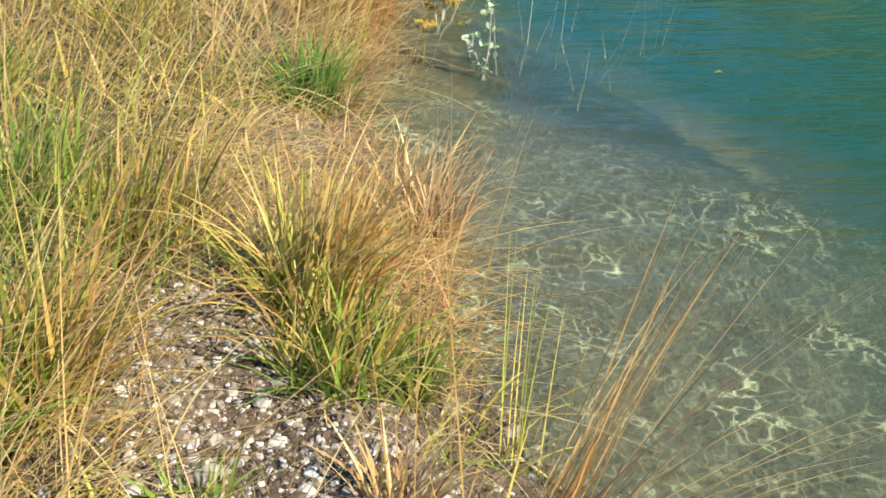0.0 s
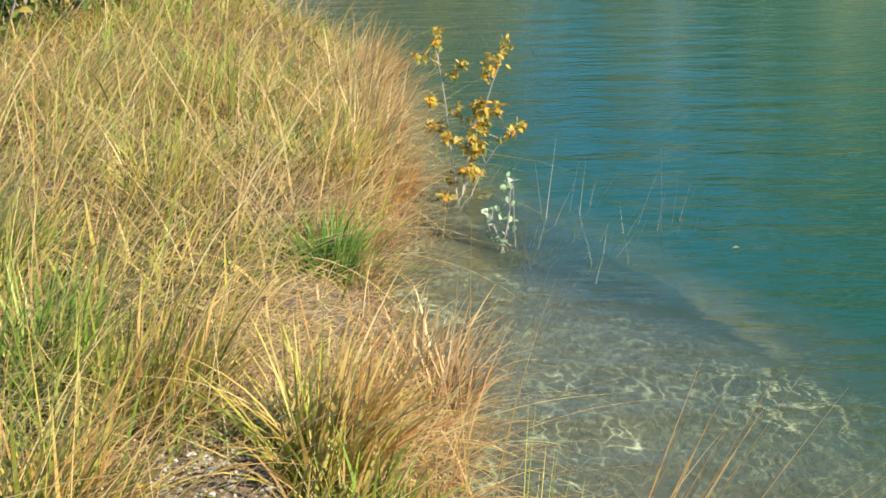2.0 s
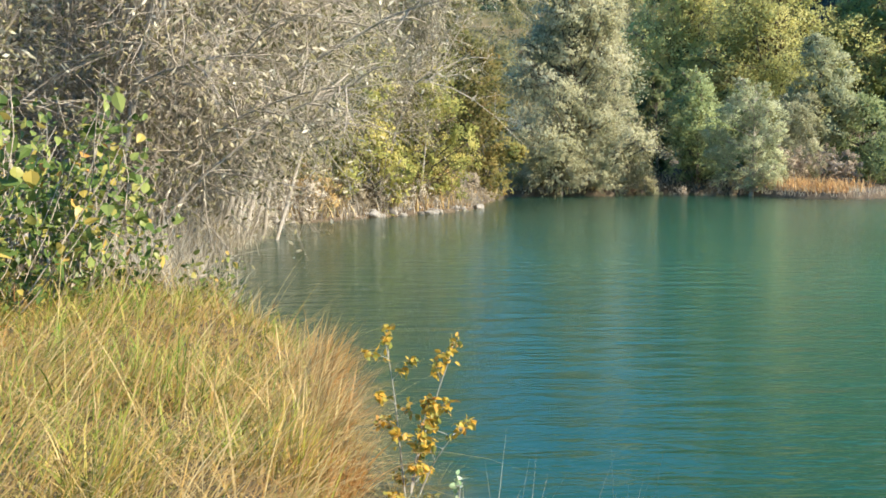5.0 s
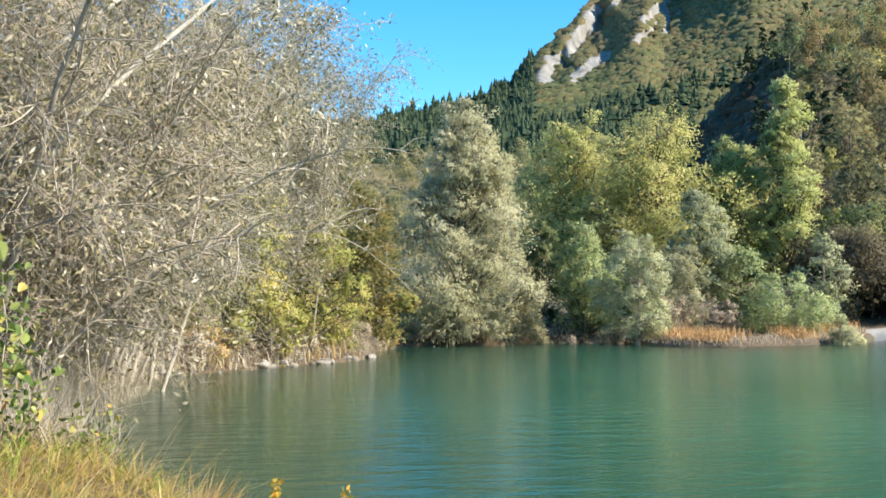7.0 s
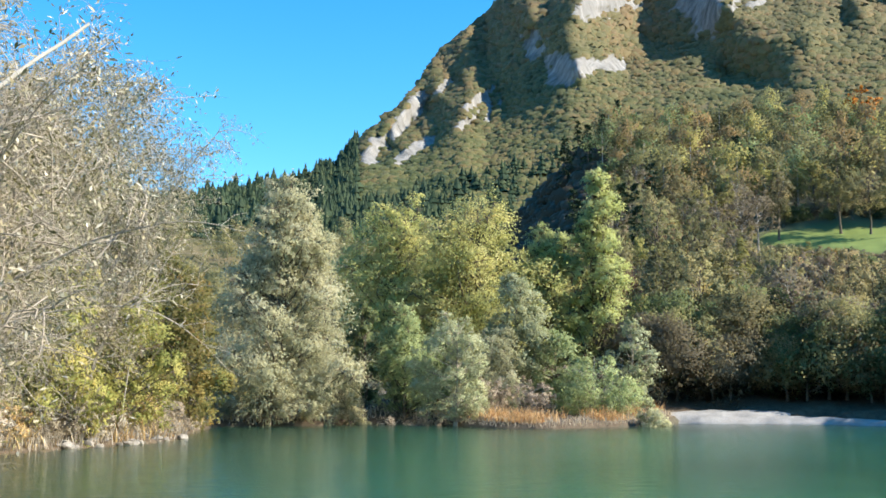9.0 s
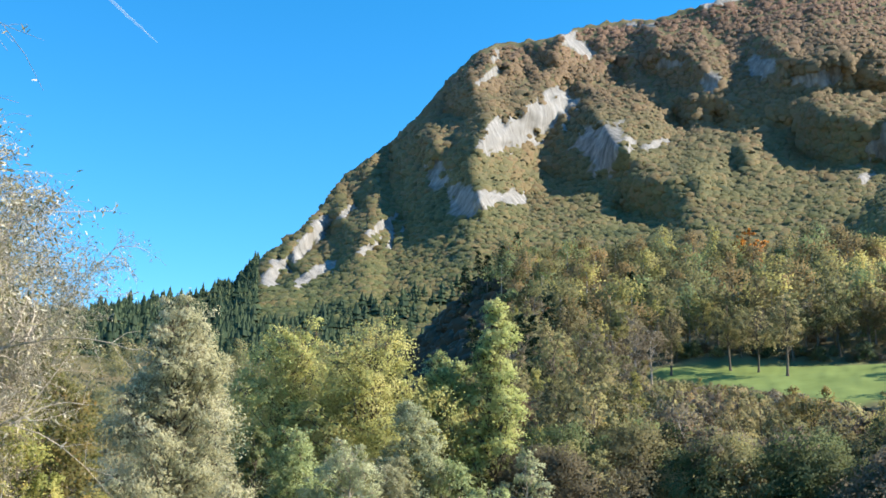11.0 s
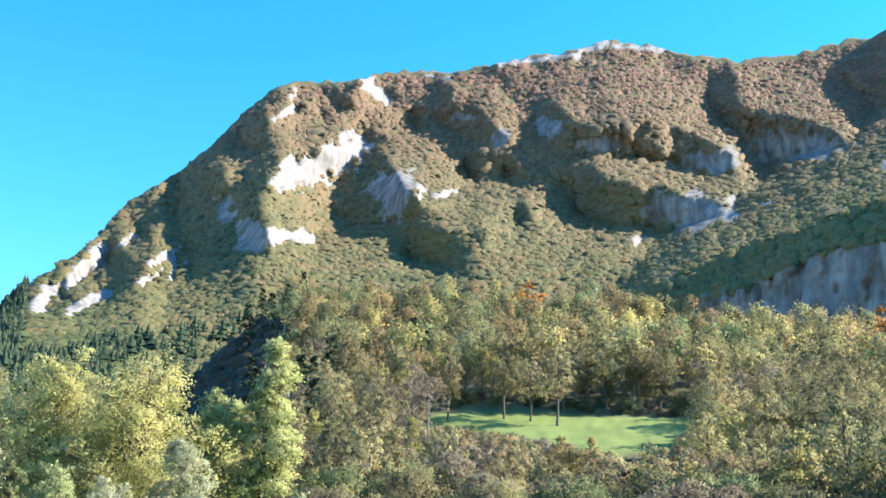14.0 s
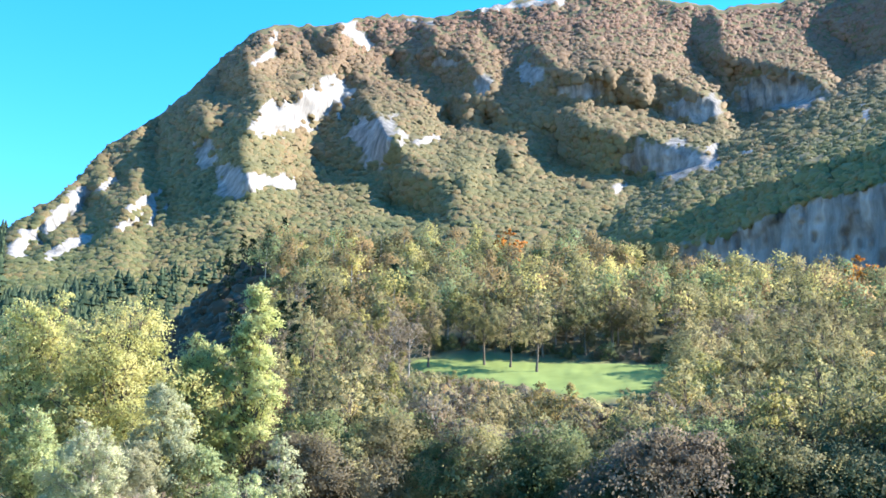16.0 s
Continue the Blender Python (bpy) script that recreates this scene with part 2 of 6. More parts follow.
def height(x, y):
    """The ground's height above the lake."""
    x, y = np.asarray(x, float), np.asarray(y, float)
    d = shore(x, y)
    r = np.hypot(x, y)
    near = 1 - step(14, 30, r)
    land = 0.01 + (0.34 * near + 0.25 * (1 - near)) * (1 - np.exp(-np.maximum(d, 0) / 0.7)) * step(-0.15, 0.5, d) + 0.035 * np.clip(d, 0, 20)
    land = land + near * (0.05 * fbm(x * 1.7, y * 1.7, 4, 2)) * step(0, 0.5, d) + (1 - near) * 0.25 * fbm(x / 3, y / 3, 3, 9) * step(0, 3, d)
    steep = 0.28 + 1.2 * step(5.0, 9.2, y + 0.4 * x)
    bed = -0.03 + steep * np.minimum(d, 0) - 0.4 * np.clip(-d - 1.5, 0, 30)
    bed = np.maximum(bed, -7) + 0.03 * fbm(x * 2.5, y * 2.5, 3, 4) * near
    z = np.where(d > 0, land, bed)
    return z + np.where(d > 0, hill(x, y), 0)


def polar(headings, ranges):
    a, r = np.meshgrid(np.radians(headings), ranges)
    return r * np.sin(a), r * np.cos(a)


view_az = np.concatenate([np.arange(-180, -36, 4.0), np.arange(-36, 70, 0.45), np.arange(70, 180, 4.0)])
ranges = 0.25 * 1.026 ** np.arange(250)
ranges = ranges[ranges < 130]
ranges = np.concatenate([[0.002], ranges, [130.0]])
gx, gy = polar(view_az, ranges)
gx = gx + 0.15 * (1 - ranges / 130)[:, None]
gz = height(gx, gy)
gd = shore(gx, gy)


def algae_bed(x, y):
    """Where dark weed covers the bed."""
    u, v = (x - 0.9) * 0.83 - (y - 6.2) * 0.56, (x - 0.9) * 0.56 + (y - 6.2) * 0.83
    v = np.where(v > 0, v * 0.3, v)
    return np.clip((1 - step(0.3, 1.15, np.hypot(u / 1.75, v / 1.15))) * (0.95 + 0.8 * fbm(x * 2.6, y * 2.6, 3, 61)), 0, 1) * 0.88


near_ground = mesh_of("ground", np.stack([gx, gy, gz], -1).reshape(-1, 3), grid_faces(*gx.shape, True), True,
                      {"edge": gd.ravel(), "weed": algae_bed(gx, gy).ravel()})


def ground_material():
    """Dry earth, gravel and thatch on the banks; under the water a dull bed with caustic light painted into its colour.
    """
    m, n, l, b = material("bank_and_bed")
    geo = n.new("ShaderNodeNewGeometry")
    edge = n.new("ShaderNodeAttribute")
    edge.attribute_name = "edge"

    def noise_tex(scale, detail=6, rough=0.6):
        t = n.new("ShaderNodeTexNoise")
        t.inputs["Scale"].default_value, t.inputs["Detail"].default_value, t.inputs["Roughness"].default_value = scale, detail, rough
        l.new(geo.outputs["Position"], t.inputs["Vector"])
        return t

    big, fine = noise_tex(2.2), noise_tex(38)
    earth = ramp(n, [(0.3, (0.03, 0.02, 0.012)), (0.48, (0.085, 0.06, 0.036)), (0.62, (0.17, 0.13, 0.085)), (0.75, (0.32, 0.28, 0.22))])
    mx = n.new("ShaderNodeMix")
    mx.inputs[0].default_value = 0.6
    l.new(big.outputs["Fac"], mx.inputs[2])
    l.new(fine.outputs["Fac"], mx.inputs[3])
    l.new(mx.outputs[0], earth.inputs[0])
    # caustic light painted as a web of pale lines on the bed, dull green-brown between
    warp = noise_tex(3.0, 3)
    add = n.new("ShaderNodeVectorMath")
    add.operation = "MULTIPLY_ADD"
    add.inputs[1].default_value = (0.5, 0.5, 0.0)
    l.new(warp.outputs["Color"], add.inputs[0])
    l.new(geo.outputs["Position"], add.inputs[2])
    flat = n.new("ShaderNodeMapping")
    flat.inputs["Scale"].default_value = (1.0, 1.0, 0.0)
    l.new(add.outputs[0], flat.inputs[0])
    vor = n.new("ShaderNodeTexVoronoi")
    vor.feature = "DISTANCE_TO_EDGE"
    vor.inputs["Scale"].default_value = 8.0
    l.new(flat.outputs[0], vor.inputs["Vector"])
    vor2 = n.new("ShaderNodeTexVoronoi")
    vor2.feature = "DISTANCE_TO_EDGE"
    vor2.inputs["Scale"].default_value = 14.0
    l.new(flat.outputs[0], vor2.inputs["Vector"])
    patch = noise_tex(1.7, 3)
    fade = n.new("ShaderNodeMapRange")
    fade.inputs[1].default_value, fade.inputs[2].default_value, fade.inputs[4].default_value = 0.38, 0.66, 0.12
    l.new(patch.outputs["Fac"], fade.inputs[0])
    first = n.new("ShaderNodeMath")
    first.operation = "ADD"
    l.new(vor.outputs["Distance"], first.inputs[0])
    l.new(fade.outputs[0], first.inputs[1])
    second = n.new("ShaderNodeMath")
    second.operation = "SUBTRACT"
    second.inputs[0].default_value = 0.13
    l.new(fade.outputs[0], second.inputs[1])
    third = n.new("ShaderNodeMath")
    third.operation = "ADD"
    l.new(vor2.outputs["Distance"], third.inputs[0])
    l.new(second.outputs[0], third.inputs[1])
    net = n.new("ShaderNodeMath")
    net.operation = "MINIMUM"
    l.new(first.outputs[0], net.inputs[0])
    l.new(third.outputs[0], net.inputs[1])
    bed_caustics = ramp(n, [(0.0, (0.44, 0.42, 0.31)), (0.035, (0.17, 0.16, 0.11)), (0.1, (0.075, 0.065, 0.042)), (0.5, (0.05, 0.042, 0.028))])
    l.new(net.outputs[0], bed_caustics.inputs[0])
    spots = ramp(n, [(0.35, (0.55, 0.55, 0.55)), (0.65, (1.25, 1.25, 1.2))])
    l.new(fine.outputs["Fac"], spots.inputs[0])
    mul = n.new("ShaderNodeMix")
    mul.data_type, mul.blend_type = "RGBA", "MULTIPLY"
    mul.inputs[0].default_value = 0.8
    l.new(bed_caustics.outputs[0], mul.inputs[6])
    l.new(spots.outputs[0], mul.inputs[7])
    weed = n.new("ShaderNodeAttribute")
    weed.attribute_name = "weed"
    algae = n.new("ShaderNodeMix")
    algae.data_type = "RGBA"
    algae.inputs[7].default_value = (0.014, 0.018, 0.016, 1)
    l.new(weed.outputs["Fac"], algae.inputs[0])
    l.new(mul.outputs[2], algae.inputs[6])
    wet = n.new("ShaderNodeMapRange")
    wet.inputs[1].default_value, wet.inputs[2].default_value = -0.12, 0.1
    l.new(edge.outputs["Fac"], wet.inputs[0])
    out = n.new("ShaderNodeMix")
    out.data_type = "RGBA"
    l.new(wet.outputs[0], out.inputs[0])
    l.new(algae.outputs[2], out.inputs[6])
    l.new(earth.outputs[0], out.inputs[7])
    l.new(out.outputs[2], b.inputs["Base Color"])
    bp = n.new("ShaderNodeBump")
    bp.inputs["Strength"].default_value, bp.inputs["Distance"].default_value = 0.7, 0.02
    l.new(fine.outputs["Fac"], bp.inputs["Height"])
    l.new(bp.outputs[0], b.inputs["Normal"])
    b.inputs["Roughness"].default_value = 0.9
    return m


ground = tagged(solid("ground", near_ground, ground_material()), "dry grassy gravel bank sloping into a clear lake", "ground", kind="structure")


# ---- the lake ----
def water_material():
    """Clear shallow water that turns milky turquoise with depth: powdered lime hangs in it."""
    m, n, l, b = material("lake_water")
    geo = n.new("ShaderNodeNewGeometry")
    deep = n.new("ShaderNodeAttribute")
    deep.attribute_name = "deep"
    milk = n.new("ShaderNodeMapRange")
    milk.interpolation_type = "SMOOTHSTEP"
    milk.inputs[1].default_value, milk.inputs[2].default_value = 0.05, 0.95
    milk.inputs[3].default_value, milk.inputs[4].default_value = 0.0, 0.985
    l.new(deep.outputs["Fac"], milk.inputs[0])
    big = n.new("ShaderNodeTexNoise")
    big.inputs["Scale"].default_value, big.inputs["Detail"].default_value = 0.06, 3
    l.new(geo.outputs["Position"], big.inputs["Vector"])
    tone = ramp(n, [(0.3, (0.016, 0.076, 0.047)), (0.7, (0.026, 0.118, 0.076))])
    l.new(big.outputs["Fac"], tone.inputs[0])
    # colour brightens away from the shore, in place of reflected sky and trees
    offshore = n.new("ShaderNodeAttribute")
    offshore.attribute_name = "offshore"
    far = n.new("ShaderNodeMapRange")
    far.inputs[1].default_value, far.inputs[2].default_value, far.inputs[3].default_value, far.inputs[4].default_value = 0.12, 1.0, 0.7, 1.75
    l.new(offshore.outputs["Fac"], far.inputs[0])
    far_sheen = n.new("ShaderNodeHueSaturation")
    l.new(far.outputs[0], far_sheen.inputs["Value"])
    l.new(tone.outputs[0], far_sheen.inputs["Color"])
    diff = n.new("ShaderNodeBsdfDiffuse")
    l.new(far_sheen.outputs[0], diff.inputs[0])
    clear = n.new("ShaderNodeBsdfRefraction")
    clear.inputs["IOR"].default_value, clear.inputs["Roughness"].default_value = 1.333, 0.0
    clear.inputs[0].default_value = (0.78, 0.93, 0.85, 1)
    body = n.new("ShaderNodeMixShader")
    l.new(milk.outputs[0], body.inputs[0])
    l.new(clear.outputs[0], body.inputs[1])
    l.new(diff.outputs[0], body.inputs[2])
    # wind ripples at two sizes
    mp = n.new("ShaderNodeMapping")
    mp.inputs["Rotation"].default_value = (0, 0, radians(20))
    mp.inputs["Scale"].default_value = (0.55, 1.5, 1)
    l.new(geo.outputs["Position"], mp.inputs[0])
    w1, w2 = n.new("ShaderNodeTexNoise"), n.new("ShaderNodeTexNoise")
    for w, s in ((w1, 1.6), (w2, 7.0)):
        w.inputs["Scale"].default_value, w.inputs["Detail"].default_value = s, 3
        l.new(mp.outputs[0], w.inputs["Vector"])
    sm = n.new("ShaderNodeMath")
    sm.operation = "MULTIPLY_ADD"
    sm.inputs[1].default_value = 0.3
    l.new(w2.outputs["Fac"], sm.inputs[0])
    l.new(w1.outputs["Fac"], sm.inputs[2])
    bp = n.new("ShaderNodeBump")
    bp.inputs["Strength"].default_value, bp.inputs["Distance"].default_value = 0.55, 0.07
    l.new(sm.outputs[0], bp.inputs["Height"])
    soft = n.new("ShaderNodeBump")
    soft.inputs["Strength"].default_value, soft.inputs["Distance"].default_value = 0.35, 0.05
    l.new(sm.outputs[0], soft.inputs["Height"])
    l.new(soft.outputs[0], clear.inputs["Normal"])
    gl = n.new("ShaderNodeBsdfGlossy")
    gl.inputs["Roughness"].default_value = 0.09
    l.new(bp.outputs[0], gl.inputs["Normal"])
    fr = n.new("ShaderNodeFresnel")
    fr.inputs["IOR"].default_value = 1.333
    l.new(bp.outputs[0], fr.inputs["Normal"])
    surf = n.new("ShaderNodeMixShader")
    l.new(fr.outputs[0], surf.inputs[0])
    l.new(body.outputs[0], surf.inputs[1])
    l.new(gl.outputs[0], surf.inputs[2])
    l.new(surf.outputs[0], n["Material Output"].inputs[0])
    return m


wr = ranges[(ranges > 0.4) & (ranges < 128)]
wx, wy = polar(view_az, wr)
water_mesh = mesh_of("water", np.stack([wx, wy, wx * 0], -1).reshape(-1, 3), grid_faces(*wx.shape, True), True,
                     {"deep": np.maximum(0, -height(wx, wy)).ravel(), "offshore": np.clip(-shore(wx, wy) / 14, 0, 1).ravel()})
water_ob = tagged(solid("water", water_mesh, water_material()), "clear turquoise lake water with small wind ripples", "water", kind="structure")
water_ob.visible_shadow = False

# ---- the mountain ----
SKY_AZ = [-180, -60, -30, -10, 4.3, 6, 10, 12.0, 12.8, 14.5, 16, 17.2, 18.6, 20.1, 22.4, 24.5, 25.8, 28.8, 30, 32.4, 35, 37.7, 40.7, 42.3, 44, 45.6, 47.8, 51.5, 54.6, 57.3, 58.4, 60, 66, 85, 120, 180]
SKY_EL = [9, 8, 8.5, 9, 10.0, 10.6, 11.3, 12.2, 13.3, 14.75, 16.2, 17.95, 19.1, 20.1, 22.6, 24.8, 25.3, 25.6, 25.85, 26.3, 26.3, 26.8, 27.2, 27.35, 27.8, 27.6, 27.0, 26.2, 26.2, 26.6, 26.4, 27.1, 27.5, 22, 14, 9]

# steep flanks and cliffs, where the slope stands upright and turns to the left: rows of elevation and the headings where it begins and ends
# outlines traced from dark strips in the camera's view, forces tuned to shade them
STEEP = []


def hollow(*rows, force=1.0):
    STEEP.append((np.array(sorted(rows), float), force))


hollow((16.7, 15.3, 16.7), (18.0, 16.6, 18.4), (19.7, 19.5, 21.2), (21.3, 21.1, 22.7), (22.5, 21.8, 23.4), force=0.3)
hollow((12.9, 14.1, 15.1), (14.0, 15.1, 16.4), (15.0, 16.1, 17.9), (16.6, 18.1, 19.2), (18.2, 19.0, 20.9), (19.3, 20.1, 22.2), (20.4, 21.6, 22.3), force=1.0)
hollow((15.4, 21.9, 23.5), (16.4, 23.7, 25.3), (17.5, 23.3, 24.9), (18.5, 23.0, 24.6), (19.6, 22.9, 24.5), (20.9, 24.0, 25.1), (22.1, 25.4, 26.0), force=0.3)
hollow((21.7, 22.8, 24.7), (22.5, 23.4, 25.6), (23.6, 25.1, 27.3), (24.6, 27.0, 29.0), (25.8, 29.4, 30.0), force=1.2)
hollow((18.3, 29.3, 33.2), (18.9, 28.0, 33.8), (19.8, 27.8, 33.0), (20.8, 28.9, 32.2), (21.7, 29.5, 31.2), (22.1, 29.9, 30.8), force=0.7)
hollow((23.3, 32.6, 33.3), (24.2, 32.8, 34.4), (25.6, 34.6, 35.4), force=1.3)
hollow((16.1, 33.1, 35.6), (16.8, 32.5, 36.6), (17.5, 33.1, 37.2), (18.0, 33.8, 36.9), force=1.1)
hollow((22.4, 36.6, 38.8), (23.2, 35.9, 38.1), (23.7, 34.6, 37.1), (24.4, 34.4, 36.4), force=0.5)
hollow((20.8, 36.0, 38.9), (21.3, 35.8, 38.7), (21.7, 36.1, 38.2), force=1.5)
hollow((20.4, 38.6, 43.7), (21.1, 38.4, 43.7), (22.0, 38.4, 43.3), (22.9, 38.8, 41.9), (23.7, 39.5, 42.1), (24.6, 40.0, 41.2), force=0.8)
hollow((17.7, 46.5, 50.1), (18.3, 43.5, 50.6), (19.0, 42.2, 50.3), (19.6, 42.1, 48.1), (20.2, 41.9, 45.4), force=1.0)
hollow((20.5, 49.2, 50.9), (21.1, 48.0, 51.3), (21.8, 43.5, 50.3), (22.6, 41.9, 47.6), (23.0, 41.9, 44.8), force=1.4)
hollow((22.7, 50.9, 52.0), (23.7, 49.9, 51.7), (24.6, 49.8, 51.4), (25.6, 50.3, 51.2), force=1.0)
hollow((20.2, 55.0, 56.7), (20.9, 52.7, 56.7), (21.9, 51.4, 56.3), (22.6, 51.6, 54.6), force=1.4)
hollow((22.4, 58.7, 61.0), (23.7, 57.9, 61.2), (24.7, 56.8, 61.3), (25.6, 57.5, 61.4), (26.6, 59.3, 61.5), force=0.9)
hollow((18.3, 50.8, 51.5), (19.1, 51.0, 51.6), force=1.0)
hollow((18.5, 38.9, 39.8), (19.4, 38.7, 39.4), force=1.1)
# bare rock in the cliffs: heading, elevation, half width, half height
CLIFFS = [(24.2, 16.9, 1.1, 0.9), (31.8, 19.9, 1.5, 1.3), (48.1, 18.7, 2.6, 1.0), (43.5, 22.5, 1.4, 0.5), (49.7, 21.3, 1.5, 0.7), (54.2, 21.6, 2.5, 0.9), (35.6, 24.0, 1.0, 0.3), (37.9, 22.8, 0.5, 0.5), (40.6, 23.3, 0.7, 0.7), (22.6, 18.6, 0.8, 0.8)]
# slabs in the sun, coloured lighter for it: from heading, elevation to heading, elevation; half width
SLABS = [(13.5, 12.5, 16.6, 15.7, 0.54), (17.2, 16.0, 18.0, 16.6, 0.24), (15.3, 12.4, 17.0, 13.5, 0.34), (18.5, 14.2, 19.5, 14.9, 0.22), (19.0, 15.2, 20.3, 16.1, 0.28), (20.1, 14.5, 20.2, 15.4, 0.25), (20.8, 15.0, 20.8, 15.5, 0.2)]
SLABS += [(25.3, 17.1, 27.2, 17.2, 0.42), (26.2, 20.4, 29.6, 22.1, 0.95), (24.9, 19.9, 26.0, 20.5, 0.26), (33.4, 19.5, 33.4, 20.0, 0.26), (34.4, 19.7, 35.3, 20.0, 0.23), (30.0, 25.6, 31.1, 24.8, 0.34), (25.8, 24.6, 25.9, 24.7, 0.29)]
SLABS += [(24.9, 23.3, 26.0, 24.0, 0.2), (33.5, 26.1, 35.0, 25.9, 0.11), (37.9, 26.8, 42.5, 27.1, 0.18), (42.6, 27.5, 44.1, 27.6, 0.23), (44.4, 27.5, 47.2, 27.1, 0.12), (50.5, 18.4, 50.7, 18.3, 0.26), (45.4, 17.3, 45.8, 17.5, 0.2)]
SLABS += [(52.3, 18.8, 52.6, 18.9, 0.17), (54.4, 22.4, 54.5, 21.2, 0.14), (58.4, 20.5, 58.5, 20.1, 0.23)]


def slabs(az, el):
    """How far a place lies in the rock that is coloured lighter as sunlit."""
    wob, rag = 0.3 * fbm(az * 1.3, el * 1.3, 3, 41), 0.3 * fbm(az * 4, el * 4, 3, 45)
    pale = np.zeros_like(az)
    for a0, e0, a1, e1, half in SLABS:
        dx, dy = a1 - a0, e1 - e0
        t = np.clip(((az - a0) * dx + (el - e0) * dy) / (dx * dx + dy * dy + 1e-9), 0, 1)
        d = np.hypot(az - a0 - t * dx, el - e0 - t * dy) + (wob + rag * 1.7) * half
        pale = np.maximum(pale, 1 - step(half * 0.8, half, d))
    return pale


def relief():
    """Metres by which the slope stands back (+) or out (-): the smooth form whose fall is steep and turned to the left on the flanks above, and gentle elsewhere."""
    az, el = np.meshgrid(np.arange(8, 66, 0.1), np.arange(6, 32, 0.1))
    wa, we = az + 0.3 * fbm(az * 0.9, el * 0.9, 3, 81) + 0.14 * fbm(az * 4, el * 4, 2, 83), el + 0.22 * fbm(az * 0.9, el * 0.9, 3, 85) + 0.12 * fbm(az * 4, el * 4, 2, 87)
    m = np.zeros_like(az)
    for rows, force in STEEP:
        a0, a1 = np.interp(we, rows[:, 0], rows[:, 1]), np.interp(we, rows[:, 0], rows[:, 2])
        m = np.maximum(m, force * step(-0.1, 0.1, wa - a0) * step(-0.1, 0.1, a1 - wa) * step(-0.15, 0.05, we - rows[0, 0]) * step(-0.15, 0.05, rows[-1, 0] - we))
    bare_slab = slabs(az, el)
    m *= 1 - bare_slab
    # rows of knolls between the cliffs
    knoll = fbm(az / 1.7, el / 0.9, 2, 91)
    fall = np.gradient(m * -19.0 + bare_slab * 24.0, axis=1) + np.gradient(m * -16.0 + 1.2 * knoll * (m < 0.1), axis=0)
    full = np.concatenate([fall, fall[::-1]], 0)
    full = np.concatenate([full, full[:, ::-1]], 1)
    ky, kx = np.meshgrid(np.fft.fftfreq(full.shape[0]) * 2 * np.pi, np.fft.fftfreq(full.shape[1]) * 2 * np.pi, indexing="ij")
    k2 = 2 * np.cos(kx) + 2 * np.cos(ky) - 4.001
    u = np.real(np.fft.ifft2(np.fft.fft2(full) / k2))[:len(az), :az.shape[1]]
    for i in range(1, len(u)):
        u[i] = np.maximum(u[i], u[i - 1] - 10.5)
    return u - u.mean()


RELIEF = relief()


def bulge(az, el):
    x, y = np.clip((az - 8) / 0.1, 0, RELIEF.shape[1] - 1.001), np.clip((el - 6) / 0.1, 0, RELIEF.shape[0] - 1.001)
    i, j = y.astype(int), x.astype(int)
    u, v = x - j, y - i
    return (RELIEF[i, j] * (1 - u) + RELIEF[i, j + 1] * u) * (1 - v) + (RELIEF[i + 1, j] * (1 - u) + RELIEF[i + 1, j + 1] * u) * v


